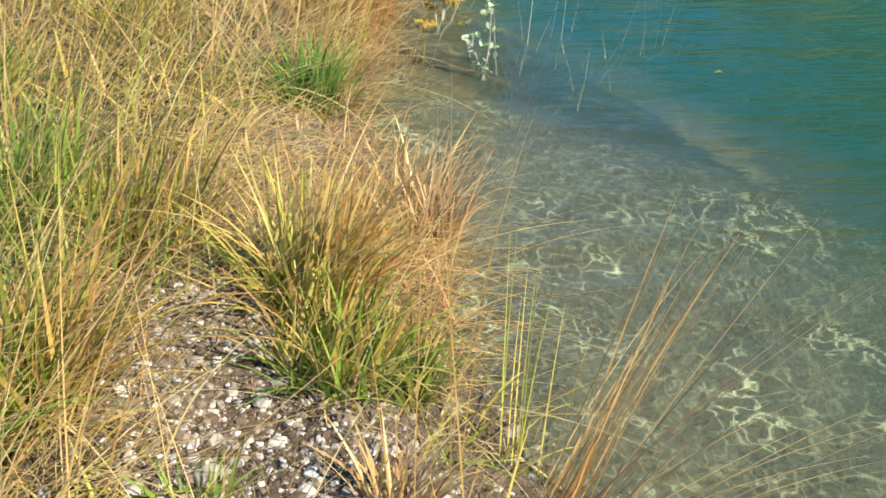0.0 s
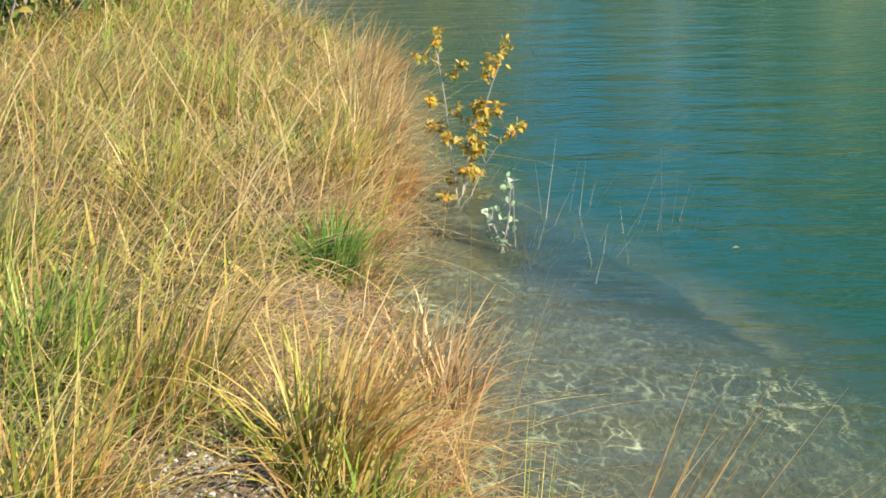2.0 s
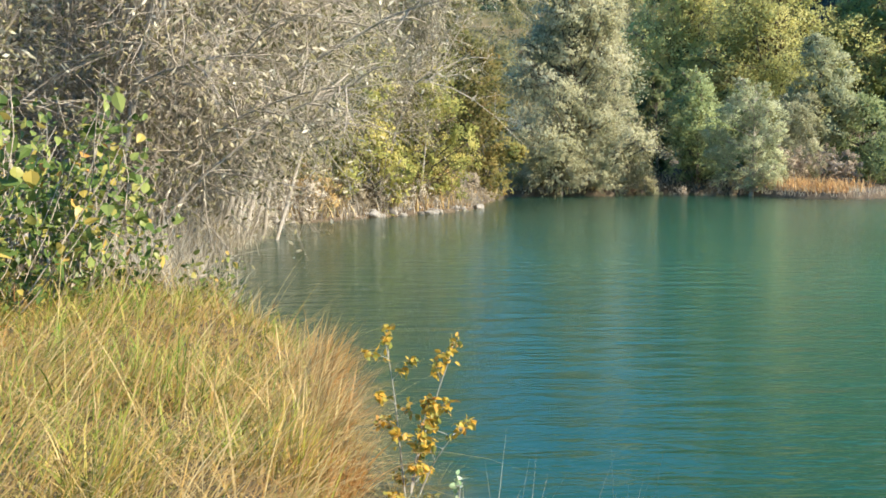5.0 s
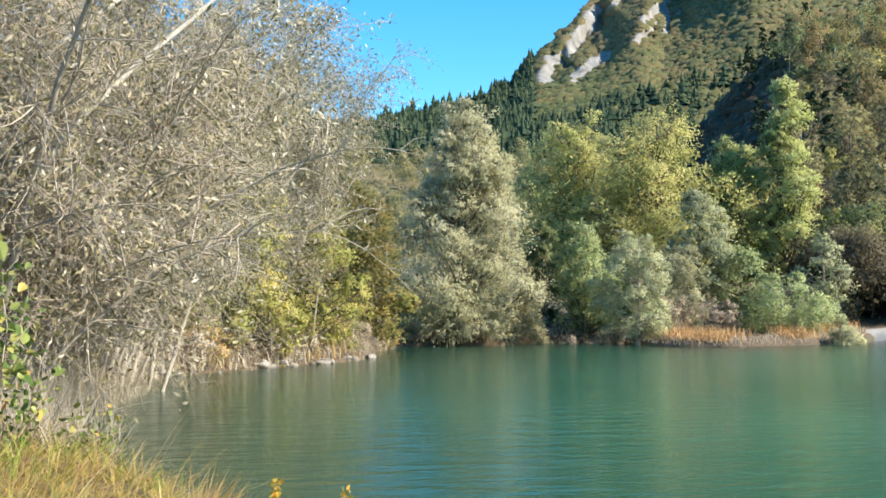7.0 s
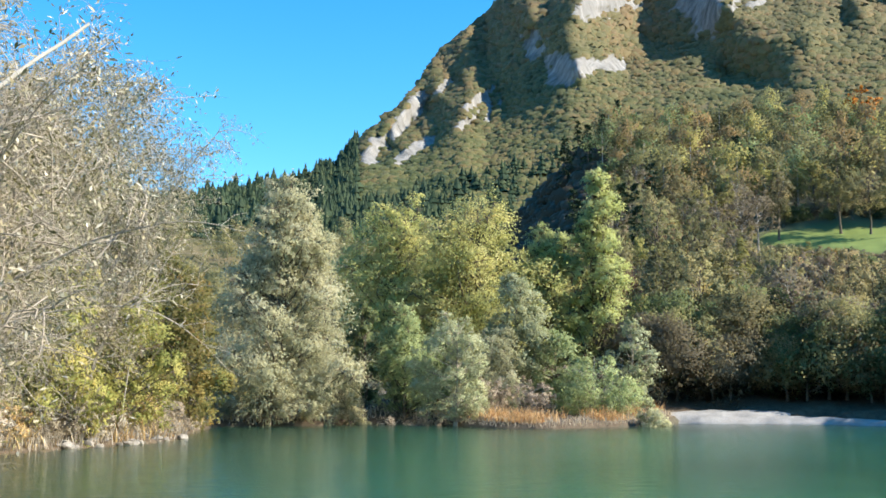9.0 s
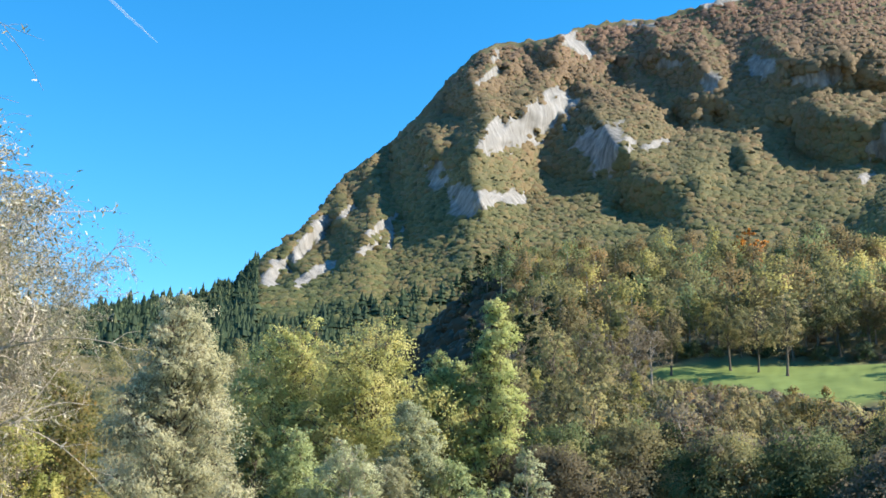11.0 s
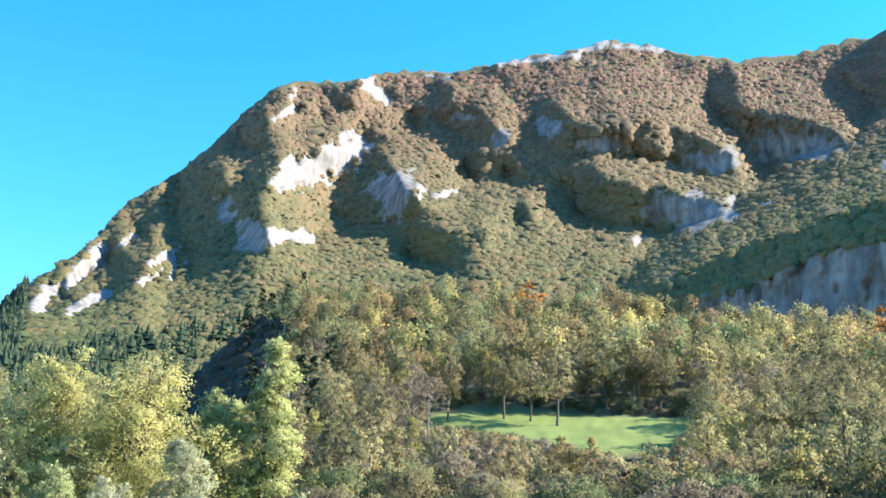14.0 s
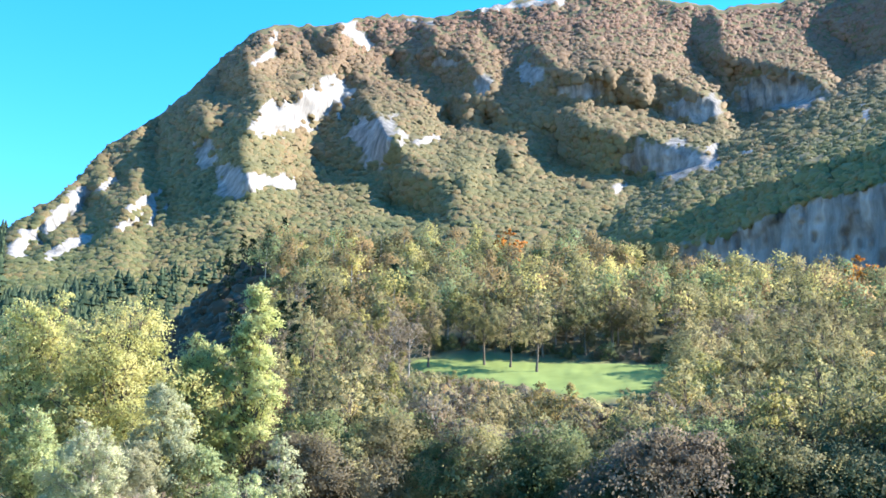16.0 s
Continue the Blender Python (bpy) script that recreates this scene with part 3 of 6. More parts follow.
def mountain(az, s):
    """Points of the mountainside for headings az and s from its foot (0) to its skyline (1); also how bare its rock is."""
    az, s = np.asarray(az, float), np.asarray(s, float)
    crest = np.interp(az, SKY_AZ, SKY_EL)
    top = crest + 0.1 * fbm(az * 2.2, az * 0, 3, 31)
    foot = np.minimum(8.0 + 1.5 * step(22, 34, az), top - 1.5)
    el = foot + (top - foot) * s
    far = np.interp(az, [-180, -10, 4, 10, 13, 20, 30, 60, 120, 180], [800, 900, 1250, 1350, 1500, 1850, 2150, 2600, 2600, 1500])
    r = 620 + (far - 620) * (np.maximum(el - foot, 0) / (np.maximum(crest, np.interp(az, [10, 12, 19], [0, 12.5, 20])) - np.minimum(foot, crest - 1.5))) ** 0.95
    # small shoulders and folds
    fold = fbm((az + el * 0.7) / 2.6, el / 2.2, 3, 23)
    r = r - (r - 620) * 0.016 * fold * step(0.02, 0.2, s) * step(11, 15, az)
    r = r + bulge(az, el) * step(12.2, 13.5, az) * step(0.0, 0.25, s)
    wob = 0.35 * fbm(az * 1.3, el * 1.3, 3, 41)
    rag = 0.22 * fbm(az * 5, el * 5, 3, 45)
    rock, pale = np.zeros_like(r), slabs(az, el)
    for a, e0, wide, tall in CLIFFS:
        d = np.hypot((az - a) / wide, (el - e0) / tall) + 0.9 * wob + 1.2 * rag
        rock = np.maximum(rock, 1 - step(0.85, 1.05, d))
    # the shaded rock face of the lower spur
    rim = np.interp(az, [44, 45.8, 48.3, 50.4, 53.4, 55.4, 58.5, 64], [14.0, 14.6, 15.9, 16.5, 17.3, 17.9, 18.6, 19.6]) + wob * 0.3
    stone_top = np.interp(az, [49.1, 51.2, 53.5, 55.5, 58.3, 62], [14.3, 14.7, 15.6, 16.3, 16.6, 17.2])
    spur = 740 - 13 * np.clip(az - 53, -8, 9) + np.maximum(0, el - stone_top) * 30 + np.maximum(0, el - rim) * 320
    spur = spur + 6 * fbm(az * 2.5, el * 0.7, 3, 58)
    w = step(43.5, 46.5, az)
    r = np.where(spur < r, r + (spur - r) * w, r)
    rock = np.maximum(rock, w * step(48.2, 49.2, az) * step(-0.05, 0.2, stone_top + rag - el))
    rock = np.maximum(rock, pale)
    r = r * (1 + 0.002 * fbm(az * 5, el * 3, 4, 51) + 0.0016 * rock * fbm(az * 4, el * 1.5, 3, 57))
    a, e = np.radians(az), np.radians(el)
    return np.stack([r * np.sin(a), r * np.cos(a), 2.1 + r * np.tan(e)], -1), rock, pale


m_az = np.concatenate([np.arange(-180, -36, 4.0), np.arange(-36, 2, 0.5), np.arange(2, 63, 0.15), np.arange(63, 70, 0.5), np.arange(70, 180, 4.0)])
hr = np.concatenate([np.linspace(130, 300, 45), np.linspace(306, 618, 30)])
hx, hy = polar(m_az, hr)
hz = height(hx, hy)
hz += (np.linspace(0, 1, len(hr)) ** 6)[:, None] * (mountain(m_az, m_az * 0)[0][:, 2] - hz[-1])[None]
hz[0] = height(hx[0], hy[0])
sa_, ss_ = np.meshgrid(m_az, np.linspace(0, 1, 165))
mp_, mrock, mpale = mountain(sa_, ss_)
back = mp_[-1] * [1.25, 1.25, 0.6]
verts = np.concatenate([np.stack([hx, hy, hz], -1).reshape(-1, 3), mp_.reshape(-1, 3), back])
rows_n = len(hr) + 166
mountain_mesh = mesh_of("mountain", verts, grid_faces(rows_n, len(m_az), True), True,
                        {"rock": np.concatenate([hx.ravel() * 0, mrock.ravel(), back[:, 0] * 0]), "pale": np.concatenate([hx.ravel() * 0, mpale.ravel(), back[:, 0] * 0]),
                         "meadow": np.concatenate([meadow(hx, hy).ravel(), mrock.ravel() * 0, back[:, 0] * 0])})


def mountain_material():
    m, n, l, b = material("mountainside")
    geo = n.new("ShaderNodeNewGeometry")

    def noise_tex(scale, detail=8, stretch=(1, 1, 1)):
        mp = n.new("ShaderNodeMapping")
        mp.inputs["Scale"].default_value = stretch
        l.new(geo.outputs["Position"], mp.inputs[0])
        t = n.new("ShaderNodeTexNoise")
        t.inputs["Scale"].default_value, t.inputs["Detail"].default_value, t.inputs["Roughness"].default_value = scale, detail, 0.65
        l.new(mp.outputs[0], t.inputs["Vector"])
        return t

    def colour_mix(fac, a, bb):
        x = n.new("ShaderNodeMix")
        x.data_type = "RGBA"
        l.new(fac, x.inputs[0])
        l.new(a, x.inputs[6])
        l.new(bb, x.inputs[7])
        return x.outputs[2]

    wood = ramp(n, [(0.3, (0.07, 0.075, 0.04)), (0.5, (0.12, 0.11, 0.06)), (0.7, (0.17, 0.135, 0.075))])
    l.new(noise_tex(0.03).outputs["Fac"], wood.inputs[0])
    stone = ramp(n, [(0.3, (0.075, 0.08, 0.075)), (0.43, (0.13, 0.132, 0.13)), (0.55, (0.2, 0.2, 0.195)), (0.7, (0.3, 0.298, 0.29))])
    crag = noise_tex(0.06, 10, (1, 1, 0.3))
    l.new(crag.outputs["Fac"], stone.inputs[0])
    turf = ramp(n, [(0.3, (0.14, 0.19, 0.055)), (0.7, (0.19, 0.25, 0.08))])
    l.new(noise_tex(0.12).outputs["Fac"], turf.inputs[0])
    at = {}
    for key in ("rock", "meadow", "pale"):
        at[key] = n.new("ShaderNodeAttribute")
        at[key].attribute_name = key
    c = colour_mix(at["rock"].outputs["Fac"], wood.outputs[0], stone.outputs[0])
    # lighter version of the stone ramp, sunlight put into the rock's colour
    sunlit_stone = ramp(n, [(0.3, (0.09, 0.09, 0.082)), (0.42, (0.2, 0.2, 0.192)), (0.52, (0.23, 0.228, 0.222)), (0.66, (0.31, 0.308, 0.3))])
    l.new(crag.outputs["Fac"], sunlit_stone.inputs[0])
    c = colour_mix(at["pale"].outputs["Fac"], c, sunlit_stone.outputs[0])
    c = colour_mix(at["meadow"].outputs["Fac"], c, turf.outputs[0])
    l.new(c, b.inputs["Base Color"])
    bp = n.new("ShaderNodeBump")
    bp.inputs["Strength"].default_value, bp.inputs["Distance"].default_value = 0.6, 6
    l.new(crag.outputs["Fac"], bp.inputs["Height"])
    mm = n.new("ShaderNodeMix")
    mm.data_type = "VECTOR"
    l.new(at["rock"].outputs["Fac"], mm.inputs[0])
    l.new(geo.outputs["Normal"], mm.inputs[4])
    l.new(bp.outputs[0], mm.inputs[5])
    l.new(mm.outputs[1], b.inputs["Normal"])
    b.inputs["Roughness"].default_value = 0.95
    b.inputs["Specular IOR Level"].default_value = 0.1
    return m


tagged(solid("mountain", mountain_mesh, mountain_material()), "steep wooded mountain with pale limestone cliffs and a green meadow", "mountain", kind="structure")

# ---- woods on the mountain ----
ICO_V = unit(np.array([(0, 1, 1.618), (0, -1, 1.618), (0, 1, -1.618), (0, -1, -1.618), (1, 1.618, 0), (-1, 1.618, 0), (1, -1.618, 0), (-1, -1.618, 0),
                       (1.618, 0, 1), (-1.618, 0, 1), (1.618, 0, -1), (-1.618, 0, -1)], float))
ICO_F = np.array([(a, b, c) for a in range(12) for b in range(a + 1, 12) for c in range(b + 1, 12)
                  if max(np.linalg.norm(ICO_V[a] - ICO_V[b]), np.linalg.norm(ICO_V[b] - ICO_V[c]), np.linalg.norm(ICO_V[a] - ICO_V[c])) < 1.1])
ICO_F = np.array([(a, b, c) if np.dot(np.cross(ICO_V[b] - ICO_V[a], ICO_V[c] - ICO_V[a]), ICO_V[a]) > 0 else (a, c, b) for a, b, c in ICO_F])


def crowns(at, radius, rg, tall=1.0):
    """Small uneven round crowns, one island each."""
    n = len(at)
    v = ICO_V[None] * (1 + rg.uniform(-0.32, 0.32, (n, 12, 1))) * radius[:, None, None] * np.array([1, 1, tall])
    w = rg.uniform(0, 6.28, n)
    c, s = np.cos(w)[:, None], np.sin(w)[:, None]
    v = np.stack([v[..., 0] * c - v[..., 1] * s, v[..., 0] * s + v[..., 1] * c, v[..., 2]], -1) + at[:, None]
    return v.reshape(-1, 3), (ICO_F[None] + (np.arange(n) * 12)[:, None, None]).reshape(-1, 3)


def spires(at, tall, rg, sides=7, tiers=4):
    """Conifers far off: stacked ragged skirts, one island each tier."""
    n = len(at)
    out = []
    for k in range(tiers):
        z0, z1 = 0.12 + 0.8 * k / tiers, 0.12 + 0.8 * (k + 1.55) / tiers
        w = 0.31 * (1 - k / (tiers + 0.3))
        a = np.arange(sides) * 2 * np.pi / sides
        ring = np.stack([np.cos(a), np.sin(a)], -1)[None] * w * rg.uniform(0.65, 1.3, (n, sides, 1))
        skirt = np.concatenate([ring, np.full((n, sides, 1), z0) + rg.uniform(-0.04, 0.03, (n, sides, 1))], -1)
        tip = np.concatenate([rg.normal(0, 0.01, (n, 1, 2)), np.full((n, 1, 1), min(z1, 1.0))], -1)
        v = np.concatenate([skirt, tip], 1) * tall[:, None, None] + at[:, None]
        f = np.array([(j, (j + 1) % sides, sides) for j in range(sides)])
        out.append((v.reshape(-1, 3), (f[None] + (np.arange(n) * (sides + 1))[:, None, None]).reshape(-1, 3)))
    return join(out)


def wood_material(name, stops, high=None, low=None, gloss=0.7):
    """A canopy seen from afar: crown by crown colour, with stands of other trees, redder towards the top."""
    m, n, l, b = material(name)
    geo = n.new("ShaderNodeNewGeometry")
    tex = n.new("ShaderNodeTexNoise")
    tex.inputs["Scale"].default_value, tex.inputs["Detail"].default_value = 0.006, 4
    l.new(geo.outputs["Position"], tex.inputs["Vector"])
    mix = n.new("ShaderNodeMix")
    mix.inputs[0].default_value = 0.72
    l.new(geo.outputs["Random Per Island"], mix.inputs[2])
    l.new(tex.outputs["Fac"], mix.inputs[3])
    r = ramp(n, stops)
    l.new(mix.outputs[0], r.inputs[0])
    col = r.outputs[0]
    if high:
        r2 = ramp(n, high)
        l.new(mix.outputs[0], r2.inputs[0])
        sep = n.new("ShaderNodeSeparateXYZ")
        l.new(geo.outputs["Position"], sep.inputs[0])
        mr = n.new("ShaderNodeMapRange")
        mr.inputs[1].default_value, mr.inputs[2].default_value = 620, 1050
        l.new(sep.outputs[2], mr.inputs[0])
        mx = n.new("ShaderNodeMix")
        mx.data_type = "RGBA"
        l.new(mr.outputs[0], mx.inputs[0])
        l.new(col, mx.inputs[6])
        l.new(r2.outputs[0], mx.inputs[7])
        col = mx.outputs[2]
        r3 = ramp(n, low)
        l.new(mix.outputs[0], r3.inputs[0])
        ml = n.new("ShaderNodeMapRange")
        ml.inputs[1].default_value, ml.inputs[2].default_value = 200, 640
        l.new(sep.outputs[2], ml.inputs[0])
        mz = n.new("ShaderNodeMix")
        mz.data_type = "RGBA"
        l.new(ml.outputs[0], mz.inputs[0])
        l.new(r3.outputs[0], mz.inputs[6])
        l.new(col, mz.inputs[7])
        col = mz.outputs[2]
    fine = n.new("ShaderNodeTexNoise")
    fine.inputs["Scale"].default_value, fine.inputs["Detail"].default_value = 0.5, 4
    l.new(geo.outputs["Position"], fine.inputs["Vector"])
    bp = n.new("ShaderNodeBump")
    bp.inputs["Strength"].default_value, bp.inputs["Distance"].default_value = 0.5, 1.2
    l.new(fine.outputs["Fac"], bp.inputs["Height"])
    l.new(bp.outputs[0], b.inputs["Normal"])
    l.new(col, b.inputs["Base Color"])
    b.inputs["Roughness"].default_value = gloss
    b.inputs["Specular IOR Level"].default_value = 0.1
    return m


M_WOOD = wood_material("autumn_canopy", [(0.25, (0.07, 0.078, 0.044)), (0.38, (0.108, 0.1, 0.054)), (0.5, (0.135, 0.12, 0.064)), (0.64, (0.16, 0.115, 0.066)), (0.85, (0.115, 0.11, 0.055))],
                       [(0.25, (0.12, 0.092, 0.064)), (0.5, (0.185, 0.112, 0.08)), (0.8, (0.16, 0.132, 0.087))],
                       [(0.25, (0.04, 0.058, 0.028)), (0.42, (0.085, 0.1, 0.042)), (0.55, (0.13, 0.128, 0.055)), (0.66, (0.15, 0.12, 0.055)), (0.8, (0.1, 0.11, 0.045))])
M_SPRUCE = wood_material("spruce_canopy", [(0.2, (0.02, 0.034, 0.022)), (0.45, (0.03, 0.052, 0.03)), (0.6, (0.045, 0.068, 0.034)), (0.8, (0.1, 0.11, 0.05))])


def strew(n, az0, az1, s0, s1, rg):
    az, s = rg.uniform(az0, az1, n), rg.uniform(s0, s1, n)
    p, rock, _ = mountain(az, s)
    ok = rock < 0.08
    return p[ok], az[ok], s[ok]


pts, az_, s_ = strew(54000, 2, 62, 0.0, 0.985, rng)
firm = (az_ > 12.0) | (rng.random(len(az_)) < 0.3)
pts, az_, s_ = pts[firm], az_[firm], s_[firm]
size = 4.8 * np.exp(rng.normal(0, 0.3, len(pts))) * np.clip(np.hypot(pts[:, 0], pts[:, 1]) / 1500, 0.6, 1.1)
v, f = crowns(pts, size, rng, 0.75)
lay = unit(np.cross(mountain(az_ + 0.2, s_)[0] - mountain(az_ - 0.2, s_)[0], mountain(az_, s_ + 0.012)[0] - mountain(az_, s_ - 0.012)[0]))
lay = unit(lay * np.where((lay * pts).sum(1, keepdims=True) > 0, -1, 1) + [0, 0, 0.3])
soft = unit(unit((v - np.repeat(pts - size[:, None] * [0, 0, 0.5], 12, 0))) * 0.6 + np.repeat(lay, 12, 0) * 0.85)
tagged(solid("mountain_forest", mesh_of("mountain_forest", v, f, True, None, soft), M_WOOD), "autumn deciduous forest covering the mountainside in olive and rust", "forest", kind="stuff")

pts, az_, s_ = strew(11000, -32, 33, 0.0, 1.0, rng)
keep = (az_ < 14) | (rng.random(len(az_)) < np.interp(az_, [14, 20, 24, 33], [0.8, 0.5, 0.2, 0.1])) & (s_ < 0.3)
keep &= (az_ < 12.5) | (s_ < 0.3)
fold = strew(1800, 11.0, 13.0, 0.15, 1.0, rng)[0]
pts = np.concatenate([pts[keep], fold])
v, f = spires(pts - [0, 0, 1], 13 * np.exp(rng.normal(0, 0.28, len(pts))), rng)
tagged(solid("spruce_forest", mesh_of("spruce_forest", v, f), M_SPRUCE), "dark green spruce forest on a low ridge", "forest", kind="stuff")


# ---- trees ----
def crown_points(lobes, n, rg, hollow=0.5, fray=0.3, spray=26):
    """Leaves in flat sprays over a crown of uneven lobes (rows of centre and radii): where they sit, and the way each spray's upper side turns."""
    lobes = np.asarray(lobes, float)
    vol = np.prod(lobes[:, 3:], 1) ** 0.75
    c = max(40, n // spray)
    k = rg.choice(len(lobes), c, p=vol / vol.sum())
    d = unit(rg.normal(size=(c, 3)) + [0, 0, 0.3])
    r = (hollow + (1 - hollow) * rg.random(c) ** 0.6)[:, None]
    r *= 1 + fray * np.abs(rg.normal(size=(c, 1))) * (rg.random((c, 1)) < 0.5)
    heart = lobes[k, :3] + d * r * lobes[k, 3:]
    wide = 0.2 * lobes[k, 3:].mean(1) * np.exp(rg.normal(0, 0.25, c))
    pick = rg.integers(0, c, n)
    off = rg.normal(size=(n, 3)) * [1, 1, 0.5]
    off[:, 2] -= 0.25 * (off[:, :2] ** 2).sum(1)
    return heart[pick] + off * wide[pick, None], unit(d[pick] * 0.8 + off * [0.45, 0.45, 0.5] + [0, 0, 0.45])


def lobed(h, base, wide, n, rg, shape="oval", lump=1.0):
    """Lobes that fill a crown from height base to h."""
    out = []
    main = max(10, int(n / 2.4))
    for i in range(main):
        u = (i + rg.random()) / main if shape not in ("cone", "column") else min(1.0, max(0.0, (i + 1.8 * rg.random() - 0.4) / main))
        if shape == "oval":
            w = np.sqrt(np.maximum(0.06, 1 - ((u - 0.4) / 0.63) ** 2))
        elif shape == "column":
            w = np.sqrt(np.maximum(0.06, 1 - ((u - 0.38) / 0.64) ** 2)) * (0.85 + 0.3 * rg.random())
        elif shape == "peak":
            w = (1 - u ** 2.1) ** 0.75 * (0.85 + 0.25 * rg.random()) + 0.05
        elif shape == "cone":
            w = (1 - u ** 1.4) ** 0.8 * (0.75 + 0.4 * rg.random()) + 0.1
        else:
            w = (1 - (0.85 * u) ** 2.2) ** 0.6
            u *= 0.8
        a = rg.uniform(0, 6.28) if shape in ("cone", "column") else i * 2.4 + rg.uniform(-0.6, 0.6)
        size = wide * lump * rg.uniform(0.24, 0.44) * (0.55 + 0.45 * w)
        q = max(0.0, wide * w - size * 0.6) * rg.uniform(0.35, 1.12)
        c = np.array([q * np.cos(a), q * np.sin(a), base + (h - base - size * 0.8) * u + size * 0.1])
        out.append((*c, size * rg.uniform(0.75, 1.25), size * rg.uniform(0.75, 1.25), size * rg.uniform(0.7, 1.15)))
        for _ in range(max(3, round(n / main))):
            d = rg.normal(size=3) + [0.5 * np.cos(a), 0.5 * np.sin(a), 0.25]
            d /= np.linalg.norm(d)
            sub = size * rg.uniform(0.4, 0.72)
            p = c + d * size * rg.uniform(0.6, 1.0)
            p[2] = max(p[2], base + sub * 0.4)
            out.append((*p, sub * rg.uniform(0.7, 1.4), sub * rg.uniform(0.7, 1.4), sub * rg.uniform(0.6, 1.1)))
    return np.array(out)


def tree(name, at, h, base, wide, lobes_n, leaf_n, leaf_l, leaf_w, leaf_mat, bark, seed, label, category="tree", shape="oval", droop=0.0, trunk_r=None, group="", hollow=0.58, loose=1.0, twiggy=0.6, thin=1.0, large=1.05, ruffle=0.15, lump=1.0):
    """A tree or shrub: tapered trunk, limbs to every lobe of the crown, and leaves."""
    rg = np.random.default_rng(seed)
    e = thing(name, at, label, category, group)
    lobes = lobed(h, base, wide, lobes_n, rg, shape, lump)
    r0 = trunk_r or h * 0.016
    k = 9
    zz = np.linspace(-0.3, h * 0.86, k)
    sway = np.cumsum(rg.normal(0, h * 0.006, (k, 2)), 0)
    tp = np.concatenate([sway - sway[0], zz[:, None]], 1)
    v, f = tubes(tp[None], (r0 * (1 - np.linspace(0, 1, k)) ** 0.8 + r0 * 0.06)[None] * np.where(np.arange(k) == 0, 1.4, 1), 7)
    solid("trunk", mesh_of("trunk", v, f, True), bark, e)
    zs = np.clip(lobes[:, 2] - h * rg.uniform(0.1, 0.22, len(lobes)), base * 0.35, h * 0.8)
    start = np.stack([np.interp(zs, zz, tp[:, 0]), np.interp(zs, zz, tp[:, 1]), zs], 1)
    end = lobes[:, :3]
    mid = (start + end) / 2 + [0, 0, -0.02 * h] + rg.normal(0, 0.02 * h, end.shape)
    w = r0 * 0.36 * rg.uniform(0.6, 1.1, len(lobes))
    sets = [tubes(bezier(start, mid, end, 5), w[:, None] * np.linspace(1, 0.35, 5)[None], 4)] if twiggy > 0.3 else [tubes(bezier(start, mid, end, 4), w[:, None] * np.linspace(1, 0.35, 4)[None], 3)]
    m = max(2, int(10 * twiggy))
    tip = np.repeat(lobes[:, :3], m, 0)
    tgt = tip + unit(rg.normal(size=tip.shape)) * np.repeat(lobes[:, 3:], m, 0) * 0.95
    if twiggy > 0.3:
        sets.append(tubes(bezier(tip, (tip + tgt) / 2 + rg.normal(0, 0.01 * h, tip.shape), tgt, 3), np.repeat(w, m)[:, None] * np.array([0.35, 0.22, 0.1])[None], 3))
    v, f = join(sets)
    solid("branchwork", mesh_of("branchwork", v, f, True), bark, e)
    p, d = crown_points(lobes, int(leaf_n * thin), rg, max(hollow, 0.6), 0.3 if twiggy > 0.3 else 0.08)
    out = unit(p - lobes[:, :3].mean(0) * [1, 1, 0.8])
    solid("crown", leaf_mesh("crown", p, leaf_l * large, leaf_w * large, rg, d * 0.5 - np.array([0, 0, droop]), loose, d + out * 0.4, ruffle), leaf_mat, e)
    return e


F_WILLOW = foliage("willow_leaves", [(0.1, (0.331, 0.331, 0.199)), (0.5, (0.460, 0.451, 0.285)), (0.9, (0.570, 0.543, 0.380))], 0.8, 0.5, glow=0.5)
F_SILVER = foliage("silver_leaves", [(0.1, (0.3, 0.34, 0.19)), (0.5, (0.42, 0.45, 0.27)), (0.9, (0.54, 0.56, 0.37))], 0.75, 0.8, glow=0.46)
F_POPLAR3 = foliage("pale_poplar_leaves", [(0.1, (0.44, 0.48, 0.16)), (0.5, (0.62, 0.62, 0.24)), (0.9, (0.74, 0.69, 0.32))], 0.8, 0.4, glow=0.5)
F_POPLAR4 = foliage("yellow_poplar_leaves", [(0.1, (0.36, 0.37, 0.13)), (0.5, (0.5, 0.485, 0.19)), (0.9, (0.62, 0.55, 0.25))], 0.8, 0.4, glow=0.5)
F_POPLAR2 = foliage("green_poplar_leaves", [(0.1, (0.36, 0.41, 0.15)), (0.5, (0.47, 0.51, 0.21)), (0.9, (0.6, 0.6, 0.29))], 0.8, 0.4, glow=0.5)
F_GREEN = foliage("green_leaves", [(0.1, (0.095, 0.130, 0.054)), (0.5, (0.168, 0.210, 0.096)), (0.9, (0.273, 0.310, 0.156))], 0.86, 0.2, glow=0.6, vary=(0.62, 1.25), turn=0.02)
F_SAGE = foliage("sage_leaves", [(0.1, (0.22, 0.27, 0.115)), (0.5, (0.36, 0.42, 0.2)), (0.9, (0.5, 0.54, 0.28))], 0.7, 0.6, glow=0.46)
F_SCRUB = foliage("waterside_scrub", [(0.1, (0.3, 0.25, 0.19)), (0.5, (0.45, 0.39, 0.3)), (0.9, (0.58, 0.51, 0.4))], 0.65, 0.6, glow=0.46)
F_DULL = foliage("scrub_leaves", [(0.1, (0.146, 0.127, 0.090)), (0.5, (0.241, 0.209, 0.144)), (0.9, (0.347, 0.297, 0.210))], 0.86, 0.2, glow=0.6, vary=(0.62, 1.25), turn=0.02)
